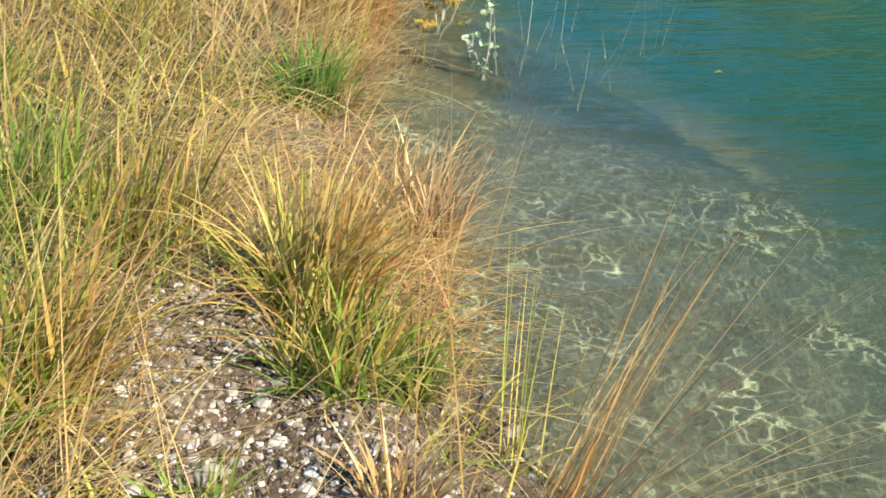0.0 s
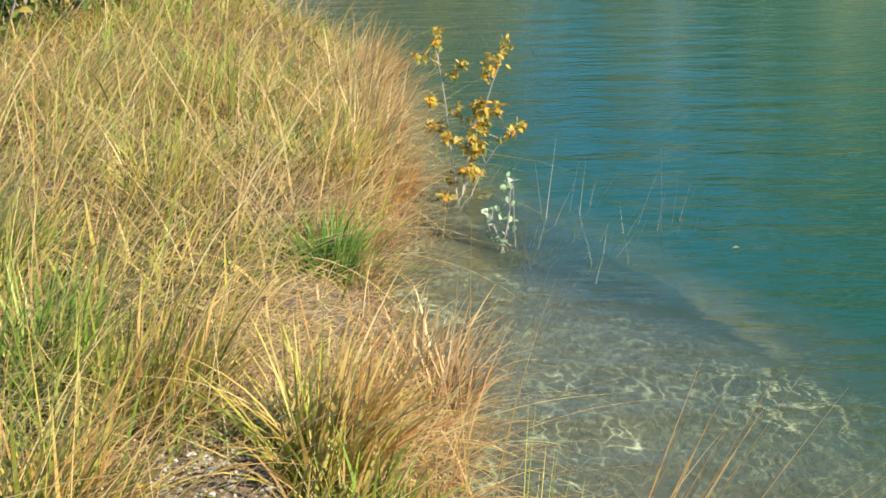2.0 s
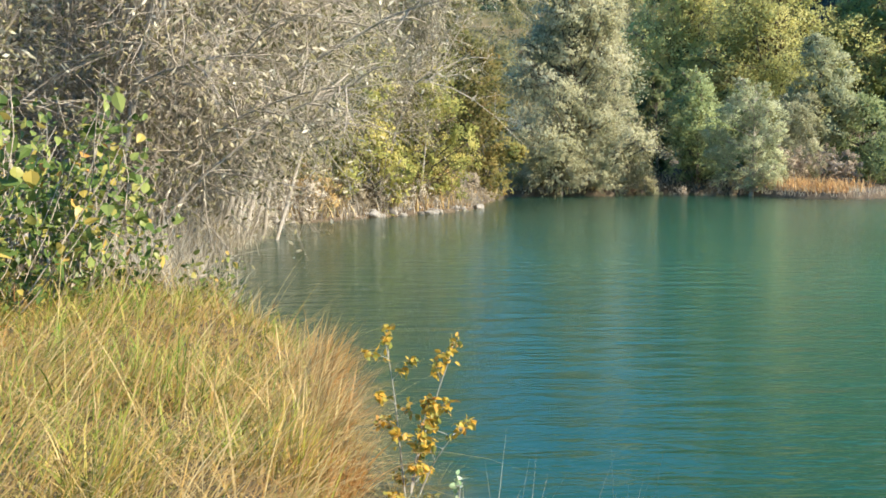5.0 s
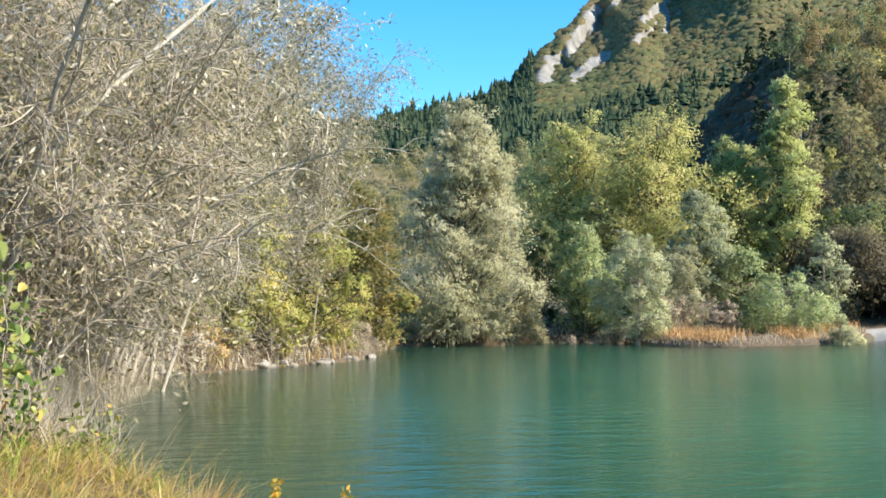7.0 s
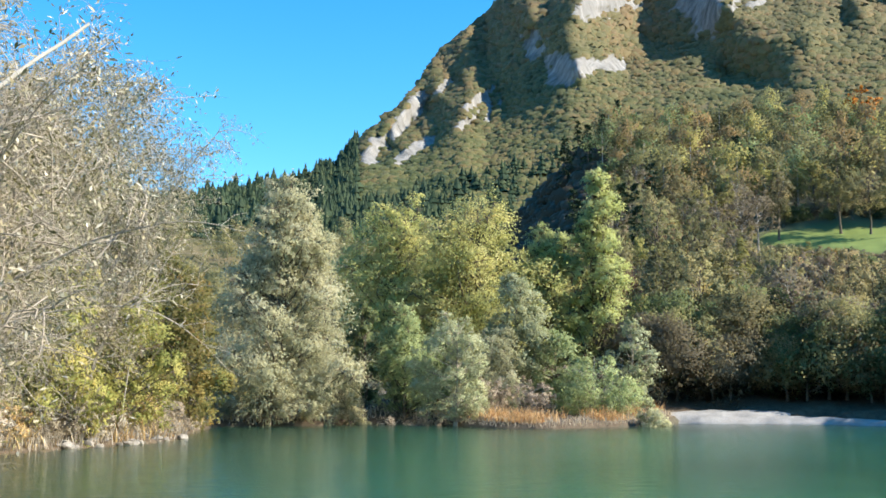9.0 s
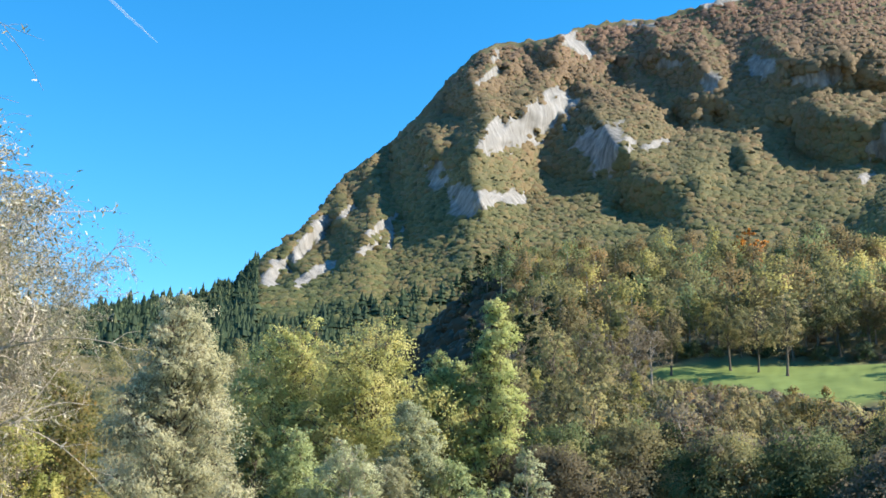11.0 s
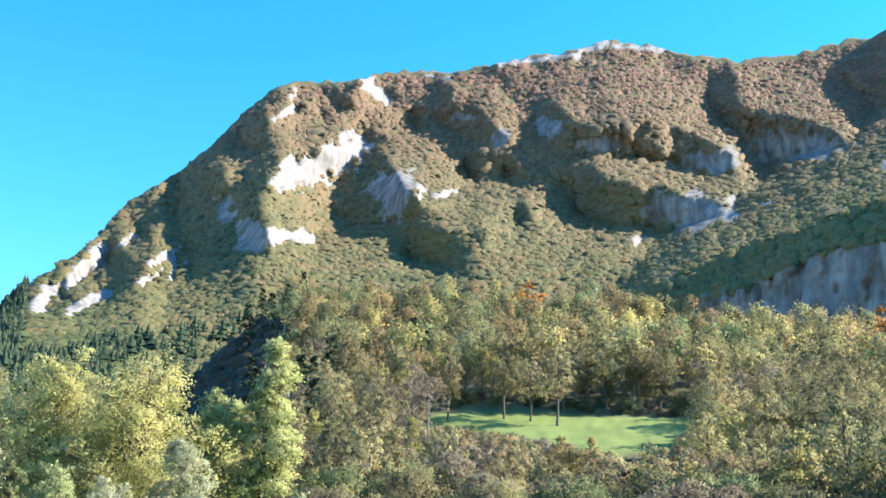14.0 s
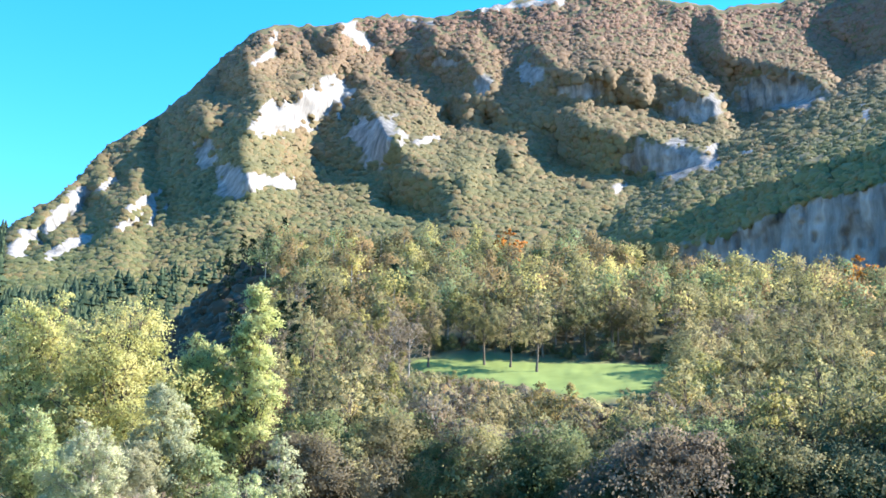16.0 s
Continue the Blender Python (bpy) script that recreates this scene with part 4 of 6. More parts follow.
F_GOLD = foliage("golden_leaves", [(0.15, (0.17, 0.2, 0.06)), (0.45, (0.29, 0.27, 0.1)), (0.7, (0.39, 0.3, 0.12)), (0.9, (0.47, 0.29, 0.1))], 0.75, 0.5, glow=0.6, vary=(0.62, 1.25), turn=0.02)
F_LEMON = foliage("lemon_leaves", [(0.1, (0.2, 0.24, 0.075)), (0.5, (0.42, 0.42, 0.14)), (0.9, (0.6, 0.5, 0.18))], 0.6, 0.9, glow=0.5)
F_OLIVE = foliage("olive_leaves", [(0.1, (0.130, 0.145, 0.072)), (0.4, (0.238, 0.235, 0.117)), (0.65, (0.33, 0.31, 0.155)), (0.9, (0.4, 0.345, 0.185))], 0.86, 0.11, glow=0.6, vary=(0.62, 1.25), turn=0.02)
F_RUST = foliage("rust_leaves", [(0.1, (0.21, 0.165, 0.09)), (0.5, (0.33, 0.24, 0.13)), (0.9, (0.42, 0.28, 0.15))], 0.86, 0.11, glow=0.6, vary=(0.62, 1.25), turn=0.02)
F_FALL = foliage("yellowing_leaves", [(0.1, (0.22, 0.21, 0.08)), (0.5, (0.34, 0.315, 0.125)), (0.9, (0.42, 0.36, 0.15))], 0.85, 0.1, glow=0.6, vary=(0.62, 1.25), turn=0.02)
F_ORANGE = foliage("orange_leaves", [(0.1, (0.25, 0.1, 0.02)), (0.5, (0.5, 0.22, 0.03)), (0.9, (0.62, 0.34, 0.06))], 0.3, 0.2)
F_NEEDLE = foliage("needles", [(0.1, (0.015, 0.03, 0.015)), (0.6, (0.03, 0.055, 0.025)), (0.9, (0.06, 0.09, 0.04))], 0.2, 0.5, glow=0.1)


def at_(az, r):
    a = radians(az)
    x, y = r * math.sin(a), r * math.cos(a)
    return (x, y, float(height(x, y)))


# the spit across the bay
tree("willow_tree", at_(9.2, 75), 16.6, 0.2, 5.2, 96, 78000, 0.2, 0.07, F_WILLOW, M_BARK, 11, "grey-green weeping white willow hanging over the far shore", shape="peak", droop=1.2, hollow=0.4, thin=1.0, large=1.2, ruffle=0.05)
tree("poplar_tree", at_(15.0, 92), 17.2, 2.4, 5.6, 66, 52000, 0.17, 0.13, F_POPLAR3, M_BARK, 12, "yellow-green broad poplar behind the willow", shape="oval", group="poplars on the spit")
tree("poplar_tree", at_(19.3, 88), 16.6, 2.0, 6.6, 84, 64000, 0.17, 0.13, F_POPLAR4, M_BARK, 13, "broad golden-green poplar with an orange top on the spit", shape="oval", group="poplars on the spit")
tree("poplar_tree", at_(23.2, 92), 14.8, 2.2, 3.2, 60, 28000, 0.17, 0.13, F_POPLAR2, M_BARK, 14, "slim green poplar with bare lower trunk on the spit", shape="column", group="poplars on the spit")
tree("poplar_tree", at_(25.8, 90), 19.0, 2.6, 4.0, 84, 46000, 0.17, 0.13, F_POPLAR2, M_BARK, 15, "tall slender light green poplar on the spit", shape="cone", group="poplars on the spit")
tree("white_poplar", at_(21.6, 80), 10.3, 0.6, 2.6, 50, 28000, 0.15, 0.1, F_SILVER, M_BARK, 16, "silvery-leaved white poplar beside the golden poplar", shape="column", droop=0.4)
tree("willow_shrub", at_(18.3, 72), 7.4, 0.2, 2.7, 44, 24000, 0.14, 0.065, F_SILVER, M_TWIG, 17, "pale silver-grey willow shrub on the spit", "shrub", shape="oval", droop=0.3)
tree("green_shrub", at_(15.6, 78), 8.2, 0.2, 2.9, 32, 20000, 0.16, 0.1, F_SAGE, M_BARK, 18, "dark green shrub between willow and poplars", "shrub")
tree("green_shrub", at_(17.4, 82), 6.5, 0.2, 3.0, 30, 17000, 0.17, 0.1, F_SAGE, M_BARK, 23, "dull green shrub under the golden poplar", "shrub")
tree("willow_shrub", at_(20.2, 77), 6.0, 0.2, 2.4, 26, 14000, 0.17, 0.07, F_WILLOW, M_TWIG, 24, "grey-green willow shrub under the golden poplar", "shrub", droop=0.3)
tree("green_shrub", at_(23.6, 80), 6.0, 0.2, 2.6, 26, 14000, 0.18, 0.1, F_SAGE, M_BARK, 25, "dark green bush below the slim poplar", "shrub")
tree("green_shrub", at_(13.6, 82), 8.0, 0.2, 1.8, 18, 4000, 0.26, 0.14, F_GREEN, M_BARK, 19, "bright green bush close behind the willow", "shrub")
tree("round_shrub", at_(25.6, 75), 4.8, 0.1, 3.2, 34, 17000, 0.15, 0.075, F_SAGE, M_TWIG, 20, "rounded green willow bush at the spit's end", "shrub", shape="dome")
tree("round_shrub", at_(28.6, 72), 3.0, 0.1, 1.7, 18, 4500, 0.18, 0.09, F_WILLOW, M_TWIG, 21, "low grey-green bush at the tip of the spit", "shrub", shape="dome")
tree("willow_shrub", at_(27.6, 78), 6.6, 0.3, 1.8, 40, 7000, 0.18, 0.09, F_SILVER, M_TWIG, 22, "silver-grey willow shrub behind the round bush", "shrub", droop=0.2)
for az, r, h, w, seed in [(6.9, 72.6, 4.4, 2.2, 27), (8.6, 72.2, 3.8, 2.2, 28), (10.6, 72.6, 4.6, 2.4, 29), (12.0, 75.6, 3.8, 2.0, 30)]:
    tree("willow_shrub", at_(az, r), h, 0.05, w, 26, 9000, 0.17, 0.07, F_WILLOW, M_TWIG, seed, "grey-green willow shoots hanging to the water under a willow", "shrub", shape="dome", droop=0.8, hollow=0.3, ruffle=0.05, group="willow shoots on the spit")

# ---- woods on the near hill ----
def conifer(name, at, h, seed, label, group=""):
    rg = np.random.default_rng(seed)
    e = thing(name, at, label, "tree", group)
    tp = np.stack([np.zeros(5), np.zeros(5), np.linspace(-0.3, h * 0.97, 5)], -1)
    v, f = tubes(tp[None], (h * 0.013 * np.linspace(1, 0.08, 5))[None], 6)
    solid("trunk", mesh_of("trunk", v, f, True), M_BARK, e)
    n = 90
    z = h * (0.1 + 0.88 * np.sort(rg.random(n)))
    a = rg.uniform(0, 6.28, n)
    w = 0.2 * h * (1 - z / h) ** 0.8 + 0.02 * h
    st = np.stack([z * 0, z * 0, z], -1)
    en = np.stack([np.cos(a) * w, np.sin(a) * w, z - w * 0.35], -1)
    k = 14
    t = rg.uniform(0.15, 1, (n, k, 1))
    p = (st[:, None] * (1 - t) + en[:, None] * t).reshape(-1, 3)
    v, f = leaves(p, h * 0.05, h * 0.022, rg, np.repeat(unit(en - st), k, 0) * 0.8 - [0, 0, 0.35], 0.6)
    solid("crown", mesh_of("crown", v, f), F_NEEDLE, e)
    return e


HIDE = (0, -400, -60)
PROTO = []
for i, (h, base, wide, n, count, leaf, bark, shape, label) in enumerate([
        (13, 3.0, 4.2, 22, 1500, F_OLIVE, M_BARK, "oval", "olive-brown broadleaf tree on the wooded hill"),
        (15, 6.0, 3.6, 18, 1200, F_OLIVE, M_BARK, "oval", "tall thin olive tree with a bare trunk on the hill"),
        (11, 1.0, 4.4, 22, 1400, F_RUST, M_BARK, "dome", "rust-brown autumn tree on the wooded hill"),
        (9, 0.5, 4.0, 20, 1300, F_GREEN, M_BARK, "dome", "dark green leafy tree on the wooded hill"),
        (12, 3.0, 3.8, 18, 1200, F_FALL, M_BARK, "oval", "yellow-green tree on the wooded hill"),
        (13, 4.5, 3.6, 18, 800, F_DULL, M_PALEBARK, "oval", "thin grey-brown half-bare tree on the hill"),
        (11, 2.0, 3.8, 18, 1200, F_GOLD, M_BARK, "oval", "golden autumn tree on the wooded hill"),
        (5, 0.1, 3.2, 16, 1000, F_DULL, M_TWIG, "dome", "low brownish bush on the wooded slope")]):
    PROTO.append((tree("hill_tree" if h > 6 else "hill_bush", HIDE, h, base, wide, n, int(count * 1.6), 0.4, 0.3, leaf, bark, 100 + i, label, "tree" if h > 6 else "bush", shape, group="trees on the hill", hollow=0.65, twiggy=0.2, thin=2.1, large=0.78, ruffle=0.03, lump=1.4), h))
SPRUCE = conifer("spruce_tree", HIDE, 15, 140, "dark green spruce among autumn trees", "trees on the hill")
OAK = (tree("orange_tree", HIDE, 12, 2, 4.6, 22, 1500, 0.6, 0.42, F_ORANGE, M_BARK, 141, "bright orange autumn tree on the hill", "tree", "oval", group="trees on the hill"), 12)

placed = []


def plant(proto, x, y, scale, turn, sink=0.2):
    z = float(height(x, y)) - sink
    m = Matrix.Translation((x, y, z)) @ Matrix.Rotation(turn, 4, "Z") @ Matrix.Diagonal((scale, scale, scale * 1.0, 1))
    return copy_thing(proto, m)


def clear(x, y, gap):
    return all((x - a) ** 2 + (y - b) ** 2 > gap * gap for a, b in placed)


# single trees that stand out: prototype, heading, range, scale
for k, az, r, sc in [(1, 38.2, 236, 1.1), (1, 39.6, 232, 0.95), (1, 41.0, 226, 1.15), (1, 35.2, 230, 1.0), (5, 34.2, 222, 1.05), (5, 33.4, 212, 1.1), (5, 32.2, 205, 1.0), (1, 42.6, 247, 1.15), (1, 43.6, 249, 1.2),
                     (1, 45.0, 250, 1.1), (0, 46.4, 250, 1.2), (3, 40.8, 165, 0.5), (3, 38.9, 170, 0.5), (3, 37.2, 172, 0.5), (4, 40.0, 160, 0.4), (7, 43.5, 168, 0.6), (0, 49.0, 185, 1.2), (6, 51.5, 170, 1.1),
                     (0, 53.8, 165, 1.15), (4, 55.6, 160, 1.1), (0, 57.5, 158, 1.1), (4, 50.2, 160, 0.9), (2, 47.8, 168, 0.8), (2, 31.0, 118, 0.75), (2, 33.0, 122, 0.8), (7, 35.0, 118, 1.2), (5, 36.6, 122, 0.7), (0, 29.5, 140, 1.0)]:
    x, y = r * math.sin(radians(az)), r * math.cos(radians(az))
    placed.append((x, y))
    plant(PROTO[k][0], x, y, sc, az)
for az, r, sc, p in [(33.2, 300, 1.15, SPRUCE), (34.0, 292, 1.0, SPRUCE), (28.0, 175, 1.0, SPRUCE), (27.2, 205, 1.1, SPRUCE), (25.0, 215, 1.0, SPRUCE), (26.2, 230, 1.05, SPRUCE), (50.6, 400, 0.9, SPRUCE), (52.5, 390, 1.0, SPRUCE), (46.8, 395, 0.9, SPRUCE),
                     (39.4, 392, 1.5, OAK[0]), (28.6, 300, 0.6, OAK[0]), (57.6, 385, 1.4, OAK[0]), (30.3, 190, 0.4, OAK[0]),
                     (24.3, 365, 1.25, SPRUCE), (25.0, 392, 1.1, SPRUCE), (25.5, 352, 1.2, SPRUCE), (26.3, 378, 1.0, SPRUCE), (27.1, 400, 1.15, SPRUCE),
                     (24.7, 240, 1.0, SPRUCE), (27.9, 235, 1.0, SPRUCE), (28.8, 250, 1.1, SPRUCE)]:
    x, y = r * math.sin(radians(az)), r * math.cos(radians(az))
    placed.append((x, y))
    plant(p, x, y, sc, az)

tr = random.Random(4)
for i in range(26):
    az, r = 35.6 + i * 0.47 + tr.uniform(-0.2, 0.2), 247 + tr.uniform(-1.5, 4)
    plant(PROTO[tr.choice((7, 7, 3, 4))][0], r * math.sin(radians(az)), r * math.cos(radians(az)), tr.uniform(0.35, 0.62), tr.uniform(0, 6.28))
count = 0
for _ in range(9000):
    az, r = tr.uniform(22.5, 62), math.sqrt(tr.uniform(100 ** 2, 262 ** 2))
    x, y = r * math.sin(radians(az)), r * math.cos(radians(az))
    if meadow(x, y) > 0.02 or shore(x, y) < 12 or az < 29 and r < 130 or az < 26.4 and r > 165:
        continue
    low = r < 185 and 33 < az < 49
    if not clear(x, y, 4.6 if low else 5.6):
        continue
    k = tr.choices(range(8), (3, 0.6, 1.5, 2, 1.2, 2, 0.4, 4) if low or r < 125 else (5, 4, 1, 1, 2, 2.5, 0.6, 0.6))[0]
    sc = tr.uniform(0.75, 1.15)
    if 32 < az < 48.6 and r < 230:
        room = 2.1 + r * math.tan(radians(float(np.interp(az, [32, 34.5, 38, 42, 45.6, 47.6, 48.6], [9.5, 7.75, 7.45, 6.95, 5.95, 6.6, 9])))) - float(height(x, y))
        if room < 1.6:
            continue
        sc = min(sc, room / PROTO[k][1])
        if sc < 0.45:
            k, sc = 7, min(1.1, room / 5.2)
    placed.append((x, y))
    plant(PROTO[k][0], x, y, sc, tr.uniform(0, 6.28))
    count += 1
    if count >= 330:
        break


def far_trees(n, r0, r1, az0, az1, rg):
    """Rows behind: each tree a handful of ragged lobes and leaf clumps, joined."""
    az, r = rg.uniform(az0, az1, n), np.sqrt(rg.uniform(r0 ** 2, r1 ** 2, n))
    x, y = r * np.sin(np.radians(az)), r * np.cos(np.radians(az))
    ok = (meadow(x, y) < 0.02) & (shore(x, y) > 10) & ((az < 18) | (az > 26.2) | (r < 150))
    x, y = x[ok], y[ok]
    n = len(x)
    base = np.stack([x, y, height(x, y)], -1)
    h = rg.uniform(10, 17, n)
    k = 7
    u = rg.uniform(0.45, 1.0, (n, k))
    a = rg.uniform(0, 6.28, (n, k))
    q = 0.3 * h[:, None] * np.sin(np.pi * np.clip(u - 0.1, 0, 0.95)) * rg.uniform(0.5, 1.1, (n, k))
    c = base[:, None] + np.stack([np.cos(a) * q, np.sin(a) * q, u * h[:, None] - 0.8], -1)
    size = (h[:, None] * rg.uniform(0.12, 0.2, (n, k))).ravel()
    c = c.reshape(-1, 3)
    m = 70
    d = unit(rg.normal(size=(len(c), m, 3)))
    p = (c[:, None] + d * size[:, None, None] * rg.uniform(0.5, 1.1, (len(c), m, 1))).reshape(-1, 3)
    core = base + np.stack([h * 0, h * 0, h * 0.6], -1)
    turn = d.reshape(-1, 3) * 0.45 + unit(p - np.repeat(core, k * m, 0))
    return p, turn, base, h


p, d, base, h = far_trees(640, 255, 425, 19.5, 63, rng)
pick = rng.random(len(p) // 490)
kind = np.repeat(pick, 490)
for name, lo, hi, mat, label in [("far_olive_wood", 0, 0.5, F_OLIVE, "olive autumn trees on the upper hill"), ("far_rust_wood", 0.5, 0.72, F_RUST, "rust-brown autumn trees on the upper hill"),
                                 ("far_green_wood", 0.72, 0.86, F_GREEN, "green trees on the upper hill"), ("far_gold_wood", 0.86, 1.0, F_FALL, "yellow-green trees on the upper hill")]:
    w = (kind >= lo) & (kind < hi)
    tagged(solid(name, leaf_mesh(name, p[w], 0.8, 0.58, rng, d[w] * 0.6, 0.8, d[w] + [0, 0, 0.3]), mat), label, "forest", kind="stuff")
v, f = tubes(np.stack([base - [0, 0, 0.5], base + np.stack([h * 0, h * 0, h * 0.8], -1)], 1), np.stack([h * 0.016, h * 0.006], -1), 4)
tagged(solid("far_trunk_wood", mesh_of("far_trunk_wood", v, f), M_PALEBARK), "pale trunks among the trees of the upper hill", "forest", kind="stuff")

# low thicket on the hill's steep flank, the flank's shade put into its colour
M_SHADED_FLANK = wood_material("shade_darkened_thicket", [(0.25, (0.035, 0.03, 0.021)), (0.5, (0.062, 0.05, 0.034)), (0.8, (0.09, 0.072, 0.045))])
fa, fr = rng.uniform(17.5, 26.8, 2400), np.sqrt(rng.uniform(170 ** 2, 470 ** 2, 2400))
fx, fy = fr * np.sin(np.radians(fa)), fr * np.cos(np.radians(fa))
v, f = crowns(np.stack([fx, fy, height(fx, fy) + 0.6], -1), 2.3 * np.exp(rng.normal(0, 0.3, 2400)), rng, 0.8)
tagged(solid("flank_thicket", mesh_of("flank_thicket", v, f, True), M_SHADED_FLANK), "low thicket on the hill's steep flank, coloured dark for shade", "forest", kind="stuff")

# the wooded foot behind the spit and behind the promontory
p, d, base, h = far_trees(90, 110, 330, -30, 19.5, rng)
p2, d2, _, _ = far_trees(110, 330, 610, -8, 17.5, rng)
p, d = np.concatenate([p, p2]), np.concatenate([d, d2])
tagged(solid("valley_wood", leaf_mesh("valley_wood", p, 0.85, 0.62, rng, d * 0.6, 0.8, d + [0, 0, 0.3]), F_OLIVE), "olive autumn wood on the valley floor behind the spit", "forest", kind="stuff")

# ---- the spit's shore ----
M_GRAVEL = grainy("gravel", [(0.3, (0.17, 0.168, 0.16)), (0.5, (0.29, 0.286, 0.275)), (0.7, (0.42, 0.416, 0.4))], 0.8, 9, distance=0.08)
ga, gr = np.meshgrid(np.linspace(29.5, 47, 90), np.linspace(0, 1, 14))
g0 = np.interp(ga, [29.5, 31, 37, 41, 47], [80.5, 79.5, 80.5, 75.5, 68.5])
g1 = np.interp(ga, [29.5, 31, 34, 41, 47], [82, 84, 84.5, 78.8, 71.8])
grr = g0 - 0.6 + (g1 - g0) * gr
gxx, gyy = grr * np.sin(np.radians(ga)), grr * np.cos(np.radians(ga))
gzz = -0.12 + np.sin(np.pi * np.clip(gr * 0.75, 0, 1)) * np.interp(ga, [29.5, 31, 36, 41, 47], [0.2, 0.8, 0.65, 0.45, 0.3]) + 0.08 * fbm(gxx, gyy, 3, 3)
gzz = np.maximum(gzz, height(gxx, gyy) + 0.05 * (gr > 0.05)) - 1.2 * (gr < 0.01)
tagged(solid("gravel_bar", mesh_of("gravel_bar", np.stack([gxx, gyy, gzz], -1).reshape(-1, 3), grid_faces(14, 90), True), M_GRAVEL), "sunlit white gravel bar at the mouth of a stream", "gravel", kind="structure")

for i, (az, r, h, w, label) in enumerate([(13.2, 76.5, 2.4, 1.5, ""), (15.0, 75.5, 2.9, 1.9, ""), (16.8, 73.5, 2.5, 1.7, ""), (18.6, 74.5, 2.4, 1.6, ""), (20.4, 74, 3.1, 1.7, ""), (22.4, 73.5, 3.1, 1.8, ""), (6.4, 74, 3.4, 1.6, ""), (12.0, 80, 5.0, 2.2, ""), (23.4, 84, 4.5, 2.4, ""), (6.0, 80, 4.0, 2.4, ""), (8.0, 86, 4.0, 2.6, ""), (12.6, 88, 4.0, 2.6, ""), (16.5, 86, 4.5, 2.8, ""), (21.4, 86, 4.5, 2.8, ""), (25, 84, 4.0, 2.6, ""), (27.6, 86, 4.0, 2.6, ""), (4.0, 84, 4.5, 2.6, "")]):
    tree("scrub_bush", at_(az, r), h, 0.05, w, 16, 3000, 0.15, 0.07, F_SCRUB if i % 3 else F_WILLOW, M_TWIG, 200 + i, "low grey-brown scrub along the water's edge of the spit", "bush", "dome", group="scrub on the spit", hollow=0.3)
# trees whose crowns overhang the bank behind the gravel
over = [tree("bank_tree", at_(30 + 2 * i, 96), 8.8, 2.2, 4.6, 30, 14000, 0.22, 0.15, mat, M_BARK, 230 + i, label, "tree", "dome", group="trees behind the gravel", hollow=0.6, twiggy=0.2, ruffle=0.08, lump=1.3)
        for i, (mat, label) in enumerate([(F_DULL, "spreading grey-brown tree overhanging the bank"), (F_GREEN, "dark green tree overhanging the bank"), (F_OLIVE, "olive autumn tree overhanging the bank"), (F_RUST, "rust-tinged tree overhanging the bank")])]
for i in range(96):
    a = 28.8 + (i % 32) * 0.95 + tr.uniform(-0.3, 0.3)
    r = float(np.interp(a, [29.5, 31, 34, 41, 47, 62], [85.5, 87.5, 88.5, 85.5, 82, 86])) + tr.uniform(0, 3) + 5.5 * (i // 32)
    x, y = r * math.sin(radians(a)), r * math.cos(radians(a))
    plant(over[tr.choices(range(4), (4, 2.6, 2.6, 0.5))[0]], x, y, tr.uniform(0.6, 1.15), tr.uniform(0, 6.28))
    if i % 3 == 2:
        x, y = x * 1.07, y * 1.07
        plant(PROTO[tr.choice((0, 1, 2, 3, 4, 5))][0], x + tr.uniform(-3, 3), y, tr.uniform(0.6, 0.85), tr.uniform(0, 6.28))

# bank's right end; trees past the view's edge are added to shade the bank
for i, (k, a, r, sc) in enumerate([(0, 50.5, 95, 0.8), (4, 53.0, 93, 0.95), (1, 55.2, 97, 1.0), (0, 57.0, 91, 1.05), (6, 59.2, 95, 1.0), (4, 61.5, 92, 1.15), (0, 63.8, 94, 1.2), (1, 66.0, 93, 1.15), (0, 68.4, 96, 1.2), (4, 58.2, 102, 1.1), (0, 62.6, 101, 1.2), (1, 65.2, 103, 1.2), (0, 70.6, 98, 1.2)]):
    plant(PROTO[k][0], r * math.sin(radians(a)), r * math.cos(radians(a)), sc, i * 1.7)


def meadow_grass(name, x0, x1, n, tall, mat, label, test, seed, width=0.012, bend=0.9, k=3, cat="grass"):
    """Blades over a patch of ground given by its corners and a test."""
    rg = np.random.default_rng(seed)
    x, y = rg.uniform(x0[0], x1[0], n), rg.uniform(x0[1], x1[1], n)
    ok = test(x, y, rg)
    x, y = x[ok], y[ok]
    m = len(x)
    b = np.stack([x, y, height(x, y) - 0.02], -1)
    v, f = blades(b, rg.uniform(0, 6.28, m), tall * rg.uniform(0.5, 1.3, m), rg.uniform(0, 0.4, m), rg.uniform(0.1, bend, m), width * rg.uniform(0.6, 1.4, m), k)
    return tagged(solid(name, mesh_of(name, v, f), mat), label, cat, kind="stuff")


F_STRAW = foliage("straw", [(0.1, (0.26, 0.16, 0.07)), (0.5, (0.5, 0.34, 0.15)), (0.9, (0.7, 0.54, 0.28))], 0.3, 1.5, 0.5, 0.28)
F_THATCH = foliage("dead_straw", [(0.1, (0.07, 0.045, 0.02)), (0.5, (0.2, 0.14, 0.07)), (0.9, (0.45, 0.35, 0.2))], 0.4, 2.0, 0.6, 0.2)
F_SEDGE = foliage("dry_sedge", [(0.1, (0.34, 0.2, 0.09)), (0.5, (0.56, 0.37, 0.16)), (0.9, (0.66, 0.5, 0.26))], 0.4, 0.3, 0.5, 0.3)
